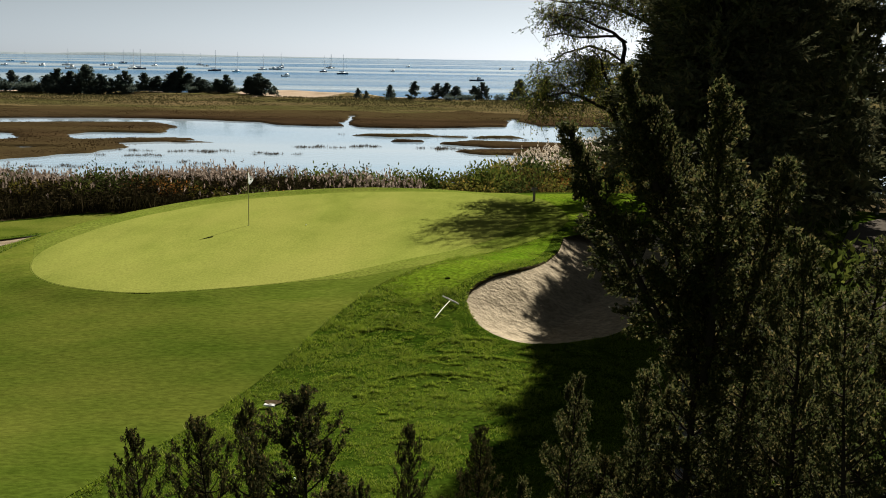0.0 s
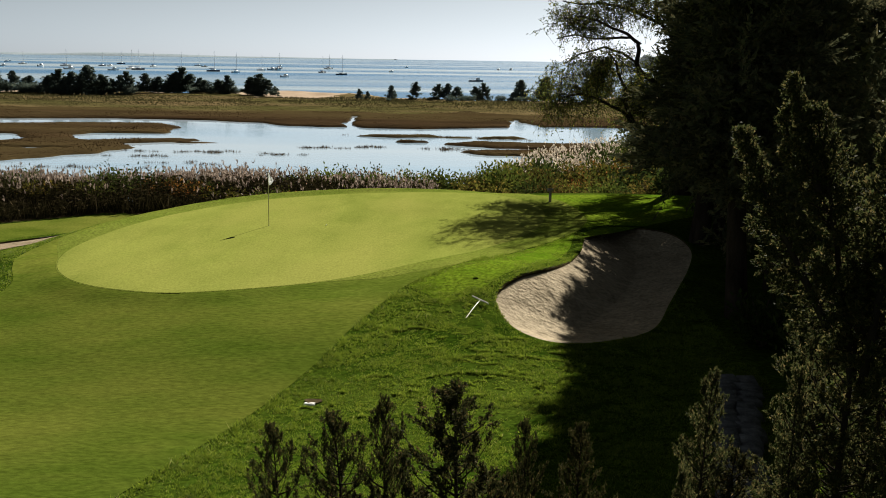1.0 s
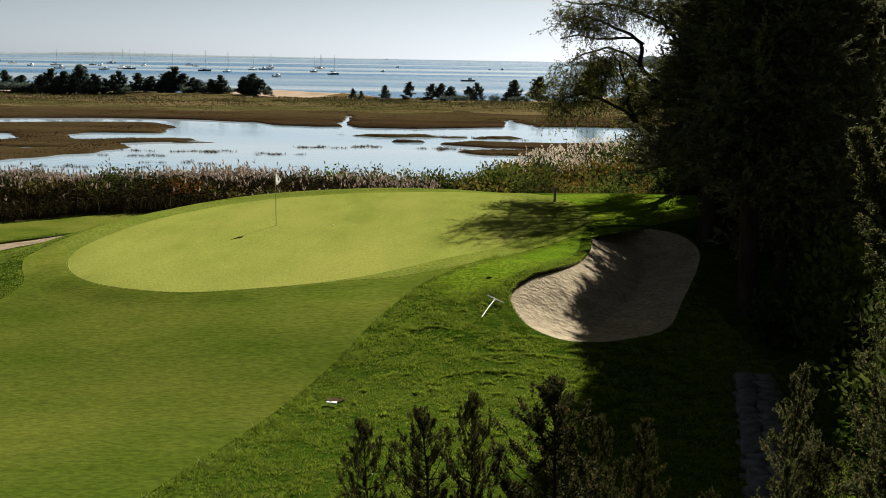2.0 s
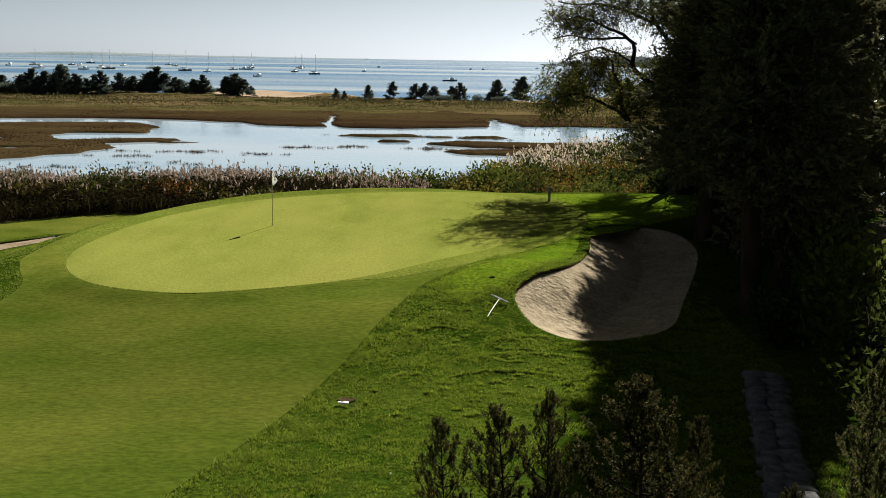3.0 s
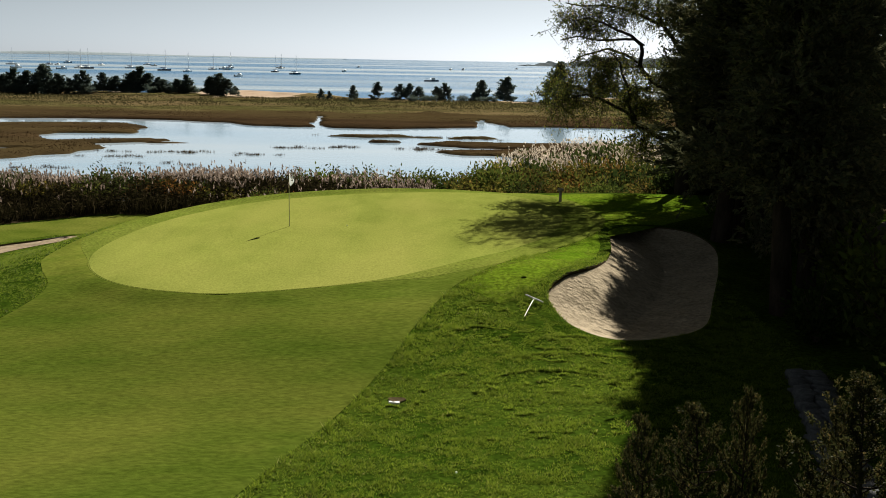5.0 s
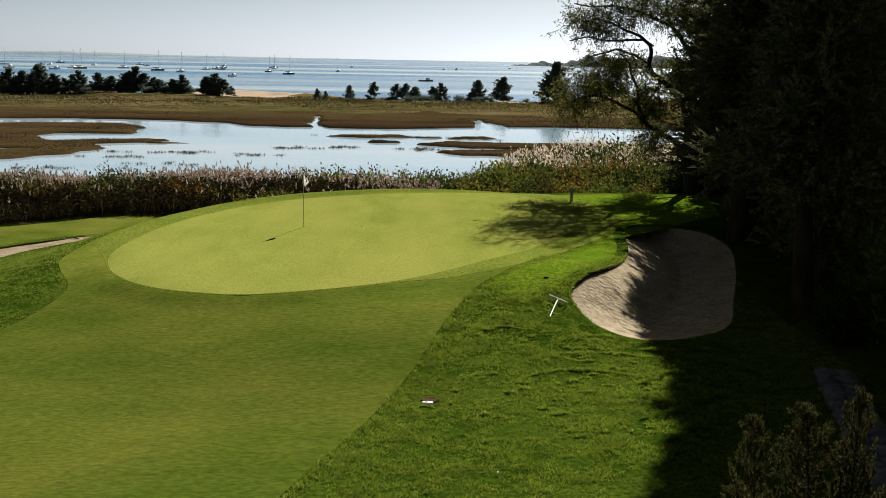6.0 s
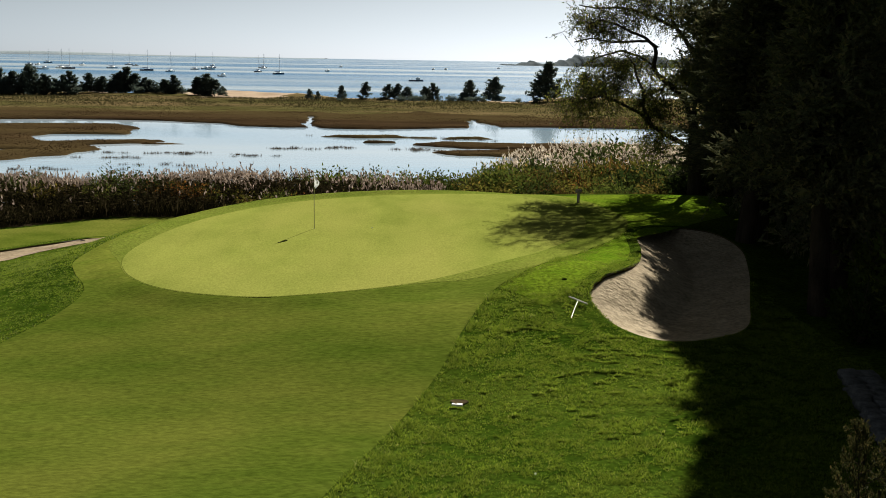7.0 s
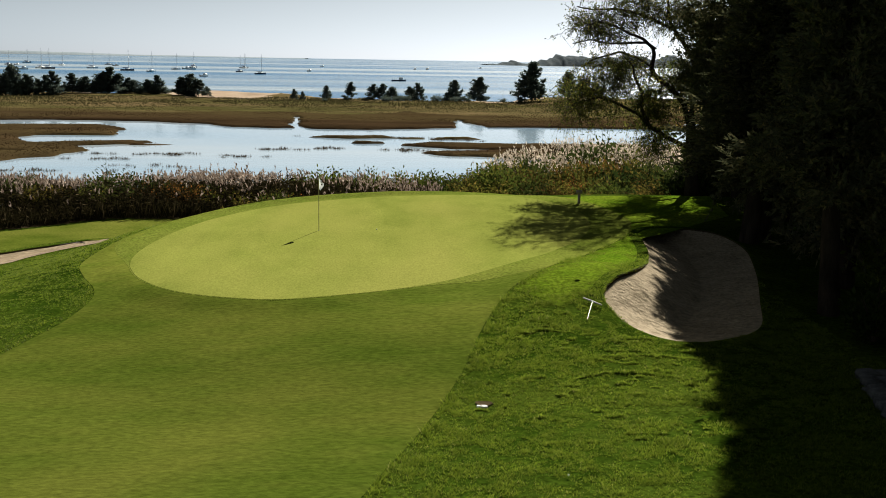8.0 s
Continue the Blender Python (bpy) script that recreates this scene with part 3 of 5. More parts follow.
APRON_EDGE = ring([(-45, 47.0), (-33, 45.6), (-29.4, 45.8), (-26.3, 48.1), (-23.75, 50.6), (-21.75, 52.9), (-20.4, 54.6), (-18.6, 55.0), (-16.6, 54.4), (-12.5, 55.6), (-13.5, 59.5), (-16.5, 62.6), (-21, 60.3), (-26, 56.0), (-36, 52.6)])
sheet("apron", APRON_EDGE, lambda x, y: lawn(x, y) + 0.012, M_APRON, "mown strip of grass between bunker and reeds", "turf", 60)
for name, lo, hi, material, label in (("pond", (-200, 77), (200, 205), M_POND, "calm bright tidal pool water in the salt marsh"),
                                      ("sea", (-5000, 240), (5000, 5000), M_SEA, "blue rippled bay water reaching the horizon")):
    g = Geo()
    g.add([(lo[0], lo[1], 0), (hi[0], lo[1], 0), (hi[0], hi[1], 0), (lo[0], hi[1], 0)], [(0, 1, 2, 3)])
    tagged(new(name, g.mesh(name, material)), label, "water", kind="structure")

# ---- far coasts ----
def coast(name, x0, x1, y, depth, height, material, label, seed, step, crowns=0.0):
    xs = np.arange(x0, x1 + step, step)
    top = height(xs) * (0.8 + 0.25 * wave(xs, xs * 0, step * 6, seed) + 0.2 * wave(xs, xs * 0, step * 2, seed + 1))
    top = top + crowns * np.abs(np.random.default_rng(seed).normal(0, 1, len(xs))) * np.minimum(1, top / 8)
    rows = [(0, -0.5), (0.1, 0.55), (0.3, 0.9), (0.6, 1.0), (1, -0.1)]
    g = Geo()
    v = np.array([[(x, y + depth * a + 0.02 * depth * math.sin(x * 0.01), max(h * b, -1)) for x, h in zip(xs, top)] for a, b in rows])
    n = len(xs)
    i, j = np.meshgrid(np.arange(len(rows) - 1), np.arange(n - 1), indexing="ij")
    g.add(v, np.stack([i * n + j, i * n + j + 1, (i + 1) * n + j + 1, (i + 1) * n + j], -1).reshape(-1, 4))
    return tagged(new(name, g.mesh(name, material, True)), label, "coast", kind="structure")


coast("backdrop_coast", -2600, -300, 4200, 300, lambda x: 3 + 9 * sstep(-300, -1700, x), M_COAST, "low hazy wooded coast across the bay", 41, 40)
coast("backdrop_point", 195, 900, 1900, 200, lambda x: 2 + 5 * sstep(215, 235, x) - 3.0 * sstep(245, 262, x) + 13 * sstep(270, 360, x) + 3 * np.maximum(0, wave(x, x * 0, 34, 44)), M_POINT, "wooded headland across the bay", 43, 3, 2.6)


# ---- trees ----
def conifer(rng, tall, wide, branches, sprigs, per, leaf, slim, low=0.06, rise=(20, 60), shape=0.75, bias=1.0, fine=0.0, plume=0.05, fan=0.45, girth=0.009):
    """Wood and foliage of a cedar-like tree standing at the origin; bias: how the branches crowd to the top."""
    wood, leaves = Geo(), Geo()
    zs = np.linspace(0, tall * 0.97, 9)
    bend = np.cumsum(rng.normal(0, 0.008 * tall, (9, 2)), 0) * np.linspace(0, 1, 9)[:, None]
    bend = bend - bend[-1] * np.linspace(0, 1, 9)[:, None]
    tube(wood, np.column_stack([bend, zs]), np.linspace(girth * tall + 0.015, 0.005, 9), 8)
    for b in range(branches):
        u = ((b + rng.random()) / branches) ** bias
        h = tall * (low + (0.985 - low) * u)
        at = np.array([np.interp(h, zs, bend[:, 0]), np.interp(h, zs, bend[:, 1]), h])
        az = 2.39996 * b + rng.normal(0, 0.3)
        reach = wide * ((1 - u) ** shape * rng.uniform(0.3, 1.2) + 0.03)
        up = radians(rise[0] + (rise[1] - rise[0]) * u + rng.normal(0, 7))
        flat = np.array([math.cos(az), math.sin(az), 0])
        s = np.linspace(0, 1, 5)[:, None]
        line = at + flat * reach * math.cos(up) * s + np.array([0, 0, 1]) * reach * math.sin(up) * (0.55 * s + 0.45 * s * s)
        tube(wood, line, np.linspace(0.012 * reach + 0.004, 0.002, 5), 4)
        size = leaf * (1 + fine * (1 - u))
        m = max(3, int(sprigs * (0.25 + 0.75 * reach / wide) * rng.uniform(0.8, 1.2)))
        t = rng.uniform(0.1, 1, m) ** 0.7
        root = at + flat * reach * math.cos(up) * t[:, None] + np.array([0, 0, 1]) * (reach * math.sin(up) * (0.55 * t + 0.45 * t * t))[:, None]
        way = unit(flat * math.cos(up) * 0.8 + np.array([0, 0, math.sin(up) * 0.9 + 0.2]) + rng.normal(0, 0.5, (m, 3)))
        span = (plume + 0.3 * reach) * rng.uniform(0.45, 1.1, m)
        k = np.repeat(np.arange(m), per)
        f = np.tile(np.linspace(0.0, 1, per), m)
        base = root[k] + way[k] * (span[k] * f)[:, None] + rng.normal(0, size * 0.3, (m * per, 3)) * (1.15 - f)[:, None]
        spikes(leaves, base, way[k] + rng.normal(0, fan, (m * per, 3)), size * rng.uniform(0.6, 1.2, m * per), slim * size / leaf * rng.uniform(0.7, 1.3, m * per), rng)
    return wood, leaves


def juniper(rng, tall, wide, branches, tufts, per, leaf, low=0.06, rise=(15, 50), shape=0.75, bias=0.5, fine=2.0, girth=0.009, sweep=0.0):
    """Wood and foliage of a cedar whose ascending branches end in dense, uneven tufts; sweep: how far its tip leans to one side."""
    wood, leaves = Geo(), Geo()
    zs = np.linspace(0, tall * 0.985, 12)
    bend = np.cumsum(rng.normal(0, 0.006 * tall, (12, 2)), 0) * np.linspace(0, 1, 12)[:, None]
    bend = bend - bend[-1] * np.linspace(0, 1, 12)[:, None]
    bend[:, 0] -= sweep * np.linspace(0, 1, 12) ** 6
    tube(wood, np.column_stack([bend, zs]), np.linspace(girth * tall + 0.012, 0.004, 12), 8)
    up_way = np.array([0, 0, 1.0])
    for b in range(branches):
        u = ((b + rng.random()) / branches) ** bias
        h = tall * (low + (0.98 - low) * u)
        at = np.array([np.interp(h, zs, bend[:, 0]), np.interp(h, zs, bend[:, 1]), h])
        az = 2.39996 * b + rng.normal(0, 0.5)
        reach = wide * ((1 - u) ** shape * rng.choice([rng.uniform(0.3, 0.7), rng.uniform(0.7, 1.15)]) + 0.03)
        up = radians(rise[0] + (rise[1] - rise[0]) * u + rng.normal(0, 12))
        flat = np.array([math.cos(az), math.sin(az), 0])
        size = leaf * (1 + fine * (1 - u))

        def on(t):
            t = np.asarray(t)[:, None]
            return at + flat * reach * math.cos(up) * t + up_way * reach * math.sin(up) * (0.45 * t + 0.55 * t * t)

        line = on(np.linspace(0, 1, 6)) + rng.normal(0, 0.02 * reach, (6, 3)) * np.linspace(0, 1, 6)[:, None]
        tube(wood, line, np.linspace(0.011 * reach + 0.003, 0.002, 6), 4)
        m = max(3, int(tufts * (0.25 + 0.75 * reach / wide) * rng.uniform(0.7, 1.2)))
        t = np.append(rng.uniform(0.22, 1, m - 1) ** 0.7, 1.0)
        root = on(t)
        way = unit(flat * math.cos(up) * 0.7 + up_way * (math.sin(up) + 0.45) + rng.normal(0, 0.55, (m, 3)))
        span = (0.06 + 0.2 * reach) * rng.uniform(0.5, 1.25, m) * (1.25 - 0.5 * t)
        for q in range(0, m, 2):
            tube(wood, [root[q], root[q] + way[q] * span[q] * 0.8], [0.003, 0.0015], 3)
        k = np.repeat(np.arange(m), per)
        f = np.tile(np.linspace(0.15, 1, per), m)
        thick = np.sin(np.pi * np.clip(f * 0.85 + 0.12, 0, 1))[:, None]
        base = root[k] + way[k] * (span[k] * f)[:, None] + rng.normal(0, 0.007 + 0.33 * size, (m * per, 3)) * thick
        spikes(leaves, base, way[k] * 0.9 + rng.normal(0, 0.55, (m * per, 3)), size * rng.uniform(0.6, 1.15, m * per), size * 0.62 * rng.uniform(0.7, 1.3, m * per), rng)
    return wood, leaves


def juniper_meshes(seed, leaf_material, *args, **kw):
    w, l = juniper(np.random.default_rng(seed), *args, **kw)
    return [("trunk", w.mesh("trunk", M_BARK, True)), ("crown", l.mesh("crown", leaf_material))]


def tree_thing(name, at, meshes, label, category, group, turn=0.0, scale=1.0):
    root = thing(name, at, label, category, group, turn)
    root.scale = (scale, scale, scale)
    for n, me in meshes:
        o = new(n, me)
        o.parent = root
    return root


def conifer_meshes(seed, leaf_material, *args, **kw):
    w, l = conifer(np.random.default_rng(seed), *args, **kw)
    return [("trunk", w.mesh("trunk", M_BARK, True)), ("crown", l.mesh("crown", leaf_material))]


def on_lawn(x, y, sink=0.05):
    return (x, y, float(lawn(x, y)) - sink)


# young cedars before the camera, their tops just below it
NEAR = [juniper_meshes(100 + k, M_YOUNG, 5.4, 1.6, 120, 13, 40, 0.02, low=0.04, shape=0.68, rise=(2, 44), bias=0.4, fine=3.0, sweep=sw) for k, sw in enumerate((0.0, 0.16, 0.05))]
for x, y, top, turn, which, girth in ((-1.64, 7.7, 8.17, 20, 1, 0.55), (-1.2, 7.75, 8.23, 0, 1, 0.75), (-0.97, 7.69, 8.37, 100, 2, 0.5), (-0.48, 6.93, 8.73, 230, 0, 1.0), (-0.15, 7.0, 8.12, 60, 2, 0.5), (0.06, 8.55, 7.93, 300, 2, 0.45), (0.6, 9.6, 7.57, 150, 0, 0.6),
                                      (0.5, 6.9, 8.02, 30, 2, 0.6), (0.78, 6.6, 8.1, 120, 0, 0.7), (1.3, 7.4, 8.15, 200, 2, 0.9)):
    g = on_lawn(x, y)
    size = (top - g[2]) / 5.4
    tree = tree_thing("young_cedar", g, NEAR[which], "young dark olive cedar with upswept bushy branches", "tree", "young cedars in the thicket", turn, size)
    tree.scale = (size * girth, size * girth, size)
BIG = [juniper_meshes(120 + k, M_CEDAR, 7.4, 1.75, 165, 15, 31, 0.025, low=0.05, shape=0.8, rise=(0, 48), bias=0.5, fine=0.9, sweep=0.1) for k in range(2)]
for k, (x, y, top, turn, tilt, girth) in enumerate([(2.05, 6.0, 9.75, 60, 0, 0.8), (2.4, 6.2, 9.68, 300, 2, 0.9), (1.95, 6.6, 9.5, 100, 0, 0.9), (2.8, 7.2, 9.55, 180, 0, 1.1), (2.15, 5.6, 9.55, 310, 0, 0.8), (1.35, 6.4, 8.95, 220, 0, 0.7), (1.9, 7.7, 9.25, 250, 0, 0.85), (2.5, 8.0, 9.45, 20, 0, 0.9), (1.75, 5.9, 8.8, 330, 0, 0.7), (2.3, 6.9, 9.2, 170, 0, 0.8), (1.09, 7.3, 8.68, 140, 0, 0.7), (0.78, 6.3, 8.42, 40, 0, 0.55)]):
    g = on_lawn(x, y)
    size = (top - g[2]) / 7.3
    tree = tree_thing("red_cedar", g, BIG[k % 2], "tall olive cedar with brown-tipped feathery sprays", "tree", "tall cedars in the thicket", turn, size)
    tree.matrix_world = pose(*g, 0, tilt, 0) @ pose(0, 0, 0, 0, 0, turn) @ Matrix.Diagonal((size * girth, size * girth, size, 1))


def forked_cedar(seed):
    """A tall cedar whose crown splits into leaning plumes."""
    wood, leaves = Geo(), Geo()
    plumes = [((0, 0, 0), (0.05, 0, 6.75), 1.0, 190), ((-0.2, -0.1, 6.0), (-0.75, -0.25, 7.03), 0.17, 70), ((-0.02, 0.0, 5.7), (-0.3, 0.02, 7.12), 0.32, 90), ((-0.26, 0.02, 6.7), (-0.44, 0.03, 7.28), 0.08, 30), ((-0.15, 0.1, 6.5), (-0.37, 0.3, 7.12), 0.14, 40),
              ((0.0, -0.1, 5.7), (-0.1, -0.5, 7.22), 0.28, 90), ((0.12, -0.1, 5.9), (0.3, -0.2, 6.85), 0.24, 60)]
    for q, (foot, tip, wide, branches) in enumerate(plumes):
        tall = float(np.linalg.norm(np.subtract(tip, foot)))
        if q == 0:
            w, l = juniper(np.random.default_rng(seed), tall, wide, branches, 16, 40, 0.022, shape=0.8, rise=(5, 48), bias=0.5, fine=0.9)
        else:
            w, l = juniper(np.random.default_rng(seed + q), tall, wide, branches, 9, 30, 0.02, shape=0.55, rise=(15, 55), bias=0.8, fine=0.3, low=0.02)
        turn = np.array(Vector((0, 0, 1)).rotation_difference(Vector(np.subtract(tip, foot))).to_matrix())
        for src, dst in ((w, wood), (l, leaves)):
            dst.v.append(np.concatenate(src.v) @ turn.T + np.array(foot))
            dst.f += [f + dst.n for f in src.f]
            dst.n += src.n
    return [("trunk", wood.mesh("trunk", M_BARK, True)), ("crown", leaves.mesh("crown", M_CEDAR))]


tree_thing("red_cedar", on_lawn(1.64, 6.3), forked_cedar(130), "tall forked olive cedar with leaning feathery plumes", "tree", "tall cedars in the thicket")


# dark grove beside the green
GROVE = [conifer_meshes(140 + k, M_DARKFIR, 15, 2.5, 165, 27, per, size, thick, low=lo, rise=(-12, 40), shape=0.62, plume=0.4, fan=0.5, girth=0.022) for k, (lo, per, size, thick) in enumerate(((0.3, 20, 0.21, 0.1), (0.05, 20, 0.21, 0.1), (0.12, 20, 0.21, 0.1), (0.1, 8, 0.5, 0.26)))]
# the last four stand out of view, added to block skylight
for k, (x, y, tall, turn, kind_no, girth) in enumerate([(12.3, 53.2, 17.5, 0, 0, 0.95), (13.4, 60.3, 9.0, 100, 1, 1.2), (14.4, 60.5, 13.0, 230, 1, 1.1), (14.3, 48.5, 18.5, 70, 1, 1.0), (16.9, 52.0, 17.5, 150, 0, 1.0), (11.5, 45.2, 18.0, 210, 2, 1.0), (12.9, 42.4, 16.0, 300, 3, 0.85), (11.3, 38.6, 18.0, 20, 2, 0.85), (9.3, 33.8, 15.5, 120, 2, 0.9), (7.3, 30.3, 12.5, 75, 0, 1.15), (8.4, 40.5, 9.6, 260, 0, 1.8), (9.3, 41.2, 18.0, 10, 2, 0.6), (18.3, 55.0, 12.5, 40, 1, 1.15), (18.4, 53.3, 12.2, 85, 1, 0.95), (16.0, 27.0, 16.0, 260, 3, 1.0), (12.4, 20.5, 15.0, 330, 3, 1.0), (13.4, 13.0, 15.0, 55, 3, 1.0), (11.5, 4.0, 15.0, 145, 3, 1.0)]):
    tree = tree_thing("dark_conifer", on_lawn(x, y, 0.1), GROVE[kind_no], "tall dense conifer with nearly black foliage, in the grove and its unseen addition", "tree", "dark conifers of the grove", turn, tall / 15)
    tree.scale = (tall / 15 * girth, tall / 15 * girth, tall / 15)
for x, y, turn, size, high in ((22.8, 57.0, 200, 1.1, 0.52), (24.4, 60.0, 80, 1.0, 0.5)):
    edge_tree = tree_thing("dark_conifer", on_lawn(x, y, 0.1), GROVE[0], "low dark conifer beside the lane", "tree", "dark conifers of the grove", turn)
    edge_tree.scale = (size, size, high)

# broad old tree with crooked limbs, thin autumn leaves
def crooked_tree(rng):
    trunk, limbs, leaves, nodes, owner = Geo(), [], Geo(), [], []
    tube(trunk, [(0.25, 0.0, -0.3), (0.15, 0, 0.2), (0.1, 0, 0.8), (0.0, 0, 2.3), (-0.1, 0, 3.6), (-0.2, 0, 4.7)], [0.55, 0.42, 0.36, 0.3, 0.27, 0.22], 10)
    lines = [[(-0.1, 0, 3.4), (-0.6, -0.1, 5.2), (-1.4, -0.3, 6.0), (-2.2, -0.5, 6.6), (-2.4, -0.5, 7.0), (-2.3, -0.6, 7.7), (-2.4, -0.7, 8.1), (-2.9, -0.8, 8.5), (-3.7, -0.9, 8.8), (-4.4, -1, 9.1), (-5.2, -1, 9.3), (-5.8, -1, 9.1)],
             [(-0.2, 0, 4.4), (0.1, 0.2, 6.1), (-0.1, 0.4, 7.5), (-0.5, 0.5, 8.2), (-1.0, 0.5, 8.8), (-1.4, 0.6, 9.5), (-1.5, 0.7, 10.4), (-1.7, 0.6, 11.3), (-2.2, 0.5, 12.1)],
             [(-0.05, 0, 2.7), (-1.4, -0.4, 3.3), (-2.6, -0.8, 3.9), (-3.1, -0.9, 4.9), (-3.1, -1, 5.6), (-3.5, -1, 6.5), (-3.6, -1, 7.0), (-4.1, -0.9, 7.5)],
             [(-2.35, -0.65, 7.9), (-2.8, -0.4, 8.2), (-3.5, -0.1, 8.2), (-4.4, 0.2, 8.2), (-5.4, 0.5, 8.4), (-6.3, 0.7, 8.2)],
             [(-1.0, 0.5, 8.8), (-2.0, 0.8, 9.4), (-2.9, 1.1, 9.8), (-4.0, 1.3, 10.0), (-5.1, 1.5, 9.9), (-6.0, 1.6, 10.1)],
             [(-0.1, 0.4, 7.4), (0.4, 0.2, 8.7), (0.7, 0.1, 9.8), (0.9, 0, 11.0), (0.7, 0, 12.0)],
             [(-2.6, -0.8, 3.9), (-3.2, -1, 4.5), (-4.0, -1.2, 4.9), (-4.6, -1.3, 5.2), (-5.4, -1.3, 5.4), (-6.4, -1.2, 5.2), (-7.0, -1.1, 4.6)],
             [(-2.4, -0.5, 6.9), (-3.2, -0.2, 7.4), (-4.1, 0.2, 7.7), (-5.2, 0.5, 7.4), (-6.0, 0.7, 6.9)],
             [(-1.5, 0.7, 10.4), (-2.6, 0.2, 11.0), (-3.8, -0.2, 11.3), (-5.1, -0.5, 11.1)]]
    thick = (0.17, 0.17, 0.15, 0.08, 0.11, 0.12, 0.1, 0.08, 0.08)
    for n, line in enumerate(lines):
        g = Geo()
        p = np.array(line, float)
        t = np.linspace(0, len(p) - 1, 5 * len(p))
        p = np.column_stack([np.interp(t, np.arange(len(p)), p[:, a]) for a in range(3)]) + np.cumsum(rng.normal(0, 0.012, (len(t), 3)), 0) * np.minimum(t, 1)[:, None]
        r = np.linspace(thick[n], 0.03, len(p)) * np.minimum(1, 0.6 + 0.4 * t)
        tube(g, p, r, 7)

        limbs.append(g)
        nodes.append(p[4:])
        owner.append(np.full(len(p) - 4, n))
    # fill the crown evenly: each twig grows from the nearest wood towards a free place
    at, of = np.concatenate(nodes), np.concatenate(owner)
    masses = [((-5.3, -0.2, 9.0), (2.1, 2.2, 1.1), 0.17), ((-2.9, 0.4, 9.9), (2.5, 2.2, 1.2), 0.17), ((-0.8, 0.3, 9.7), (1.4, 1.8, 1.5), 0.08), ((-3.4, 0.0, 11.2), (3.0, 2.4, 1.1), 0.13), ((-5.6, -0.9, 5.7), (2.3, 2.0, 1.6), 0.16),
              ((-4.1, -0.4, 7.0), (2.0, 1.8, 1.0), 0.11), ((-2.4, -0.6, 4.6), (1.5, 1.5, 1.3), 0.09), ((-2.9, -0.8, 5.7), (1.1, 1.4, 1.1), 0.05), ((0.4, 0.2, 9.2), (1.0, 1.5, 1.8), 0.08), ((-6.6, -1.0, 5.0), (0.9, 1.2, 0.9), 0.03), ((0.7, 0.3, 7.2), (1.3, 1.5, 2.2), 0.13), ((-0.9, 0.2, 6.3), (1.3, 1.5, 1.3), 0.13), ((-2.2, -0.3, 3.1), (1.2, 1.3, 0.9), 0.05), ((1.5, 0.3, 9.8), (1.5, 1.6, 2.2), 0.12)]
    free = np.concatenate([np.array(c) + unit(rng.normal(0, 1, (int(900 * w), 3))) * rng.random((int(900 * w), 1)) ** 0.55 * np.array(r) for c, r, w in masses])
    gap = np.linalg.norm(free[:, None] - at[None], axis=2).min(1)
    for goal in free[np.argsort(gap)]:
        k = np.argmin(np.linalg.norm(at - goal, axis=1))
        span = np.linalg.norm(goal - at[k])
        if span > 2.6:
            continue
        m = 6
        f = np.linspace(0, 1, m)[:, None]
        pts = at[k] + (goal - at[k]) * f + rng.normal(0, 0.05 * span, (m, 3)) * f * (1.2 - f) * 2 + np.array([0, 0, 0.16 * span]) * f * (1 - f) * 4
        g = limbs[of[k]]
        tube(g, pts, np.linspace(0.010 + 0.012 * span, 0.007, m), 4)
        at, of = np.concatenate([at, pts[2:]]), np.append(of, np.full(m - 2, of[k]))
        hang = goal[2] < 7.4
        for q in range(5):
            d = unit(goal - at[k] + rng.normal(0, 0.55 * span + 0.2, 3))
            reach = rng.uniform(0.35, 0.95)
            s = np.linspace(0, 1, 4)[:, None]
            t0 = pts[rng.integers(3, m)]
            sp = t0 + d * reach * s + np.array([0, 0, -(0.5 if hang else 0.12) * reach]) * s * s + rng.normal(0, 0.03, (4, 3)) * s
            tube(g, sp, np.linspace(0.009, 0.006, 4), 3)
            few = (8 if goal[0] > -4.6 and goal[2] < 6.9 else 6) if hang else 4
            j = rng.integers(1, 4, few)
            kites(leaves, sp[j] + rng.normal(0, 0.06, (few, 3)), rng.normal(0, 0.6, (few, 3)) + np.array([0, 0, -0.5]), rng.uniform(0.10, 0.17, few), rng.uniform(0.045, 0.07, few), rng)
    return trunk, limbs, leaves


wood, limbs, leaves = crooked_tree(np.random.default_rng(7))
old = thing("old_tree", on_lawn(10.7, 56.3), "spreading old tree with crooked limbs and sparse yellow-green leaves", "tree")
part("trunk", wood, M_BARK, old, smooth=True)
for g in limbs:
    part("limb", g, M_BARK, old, smooth=True)
part("crown", leaves, M_LEAF, old, "sparse yellow-green leaves")
bare = thing("bare_tree", on_lawn(23.5, 57.0), "leafless tree with fine crooked branches beyond the lane", "tree", turn=160)
for o in [c for c in old.children if not c.name.startswith("crown")][:4]:
    new(o.name.split(".")[0], o.data).parent = bare
bare.scale = (0.95, 0.95, 1.05)

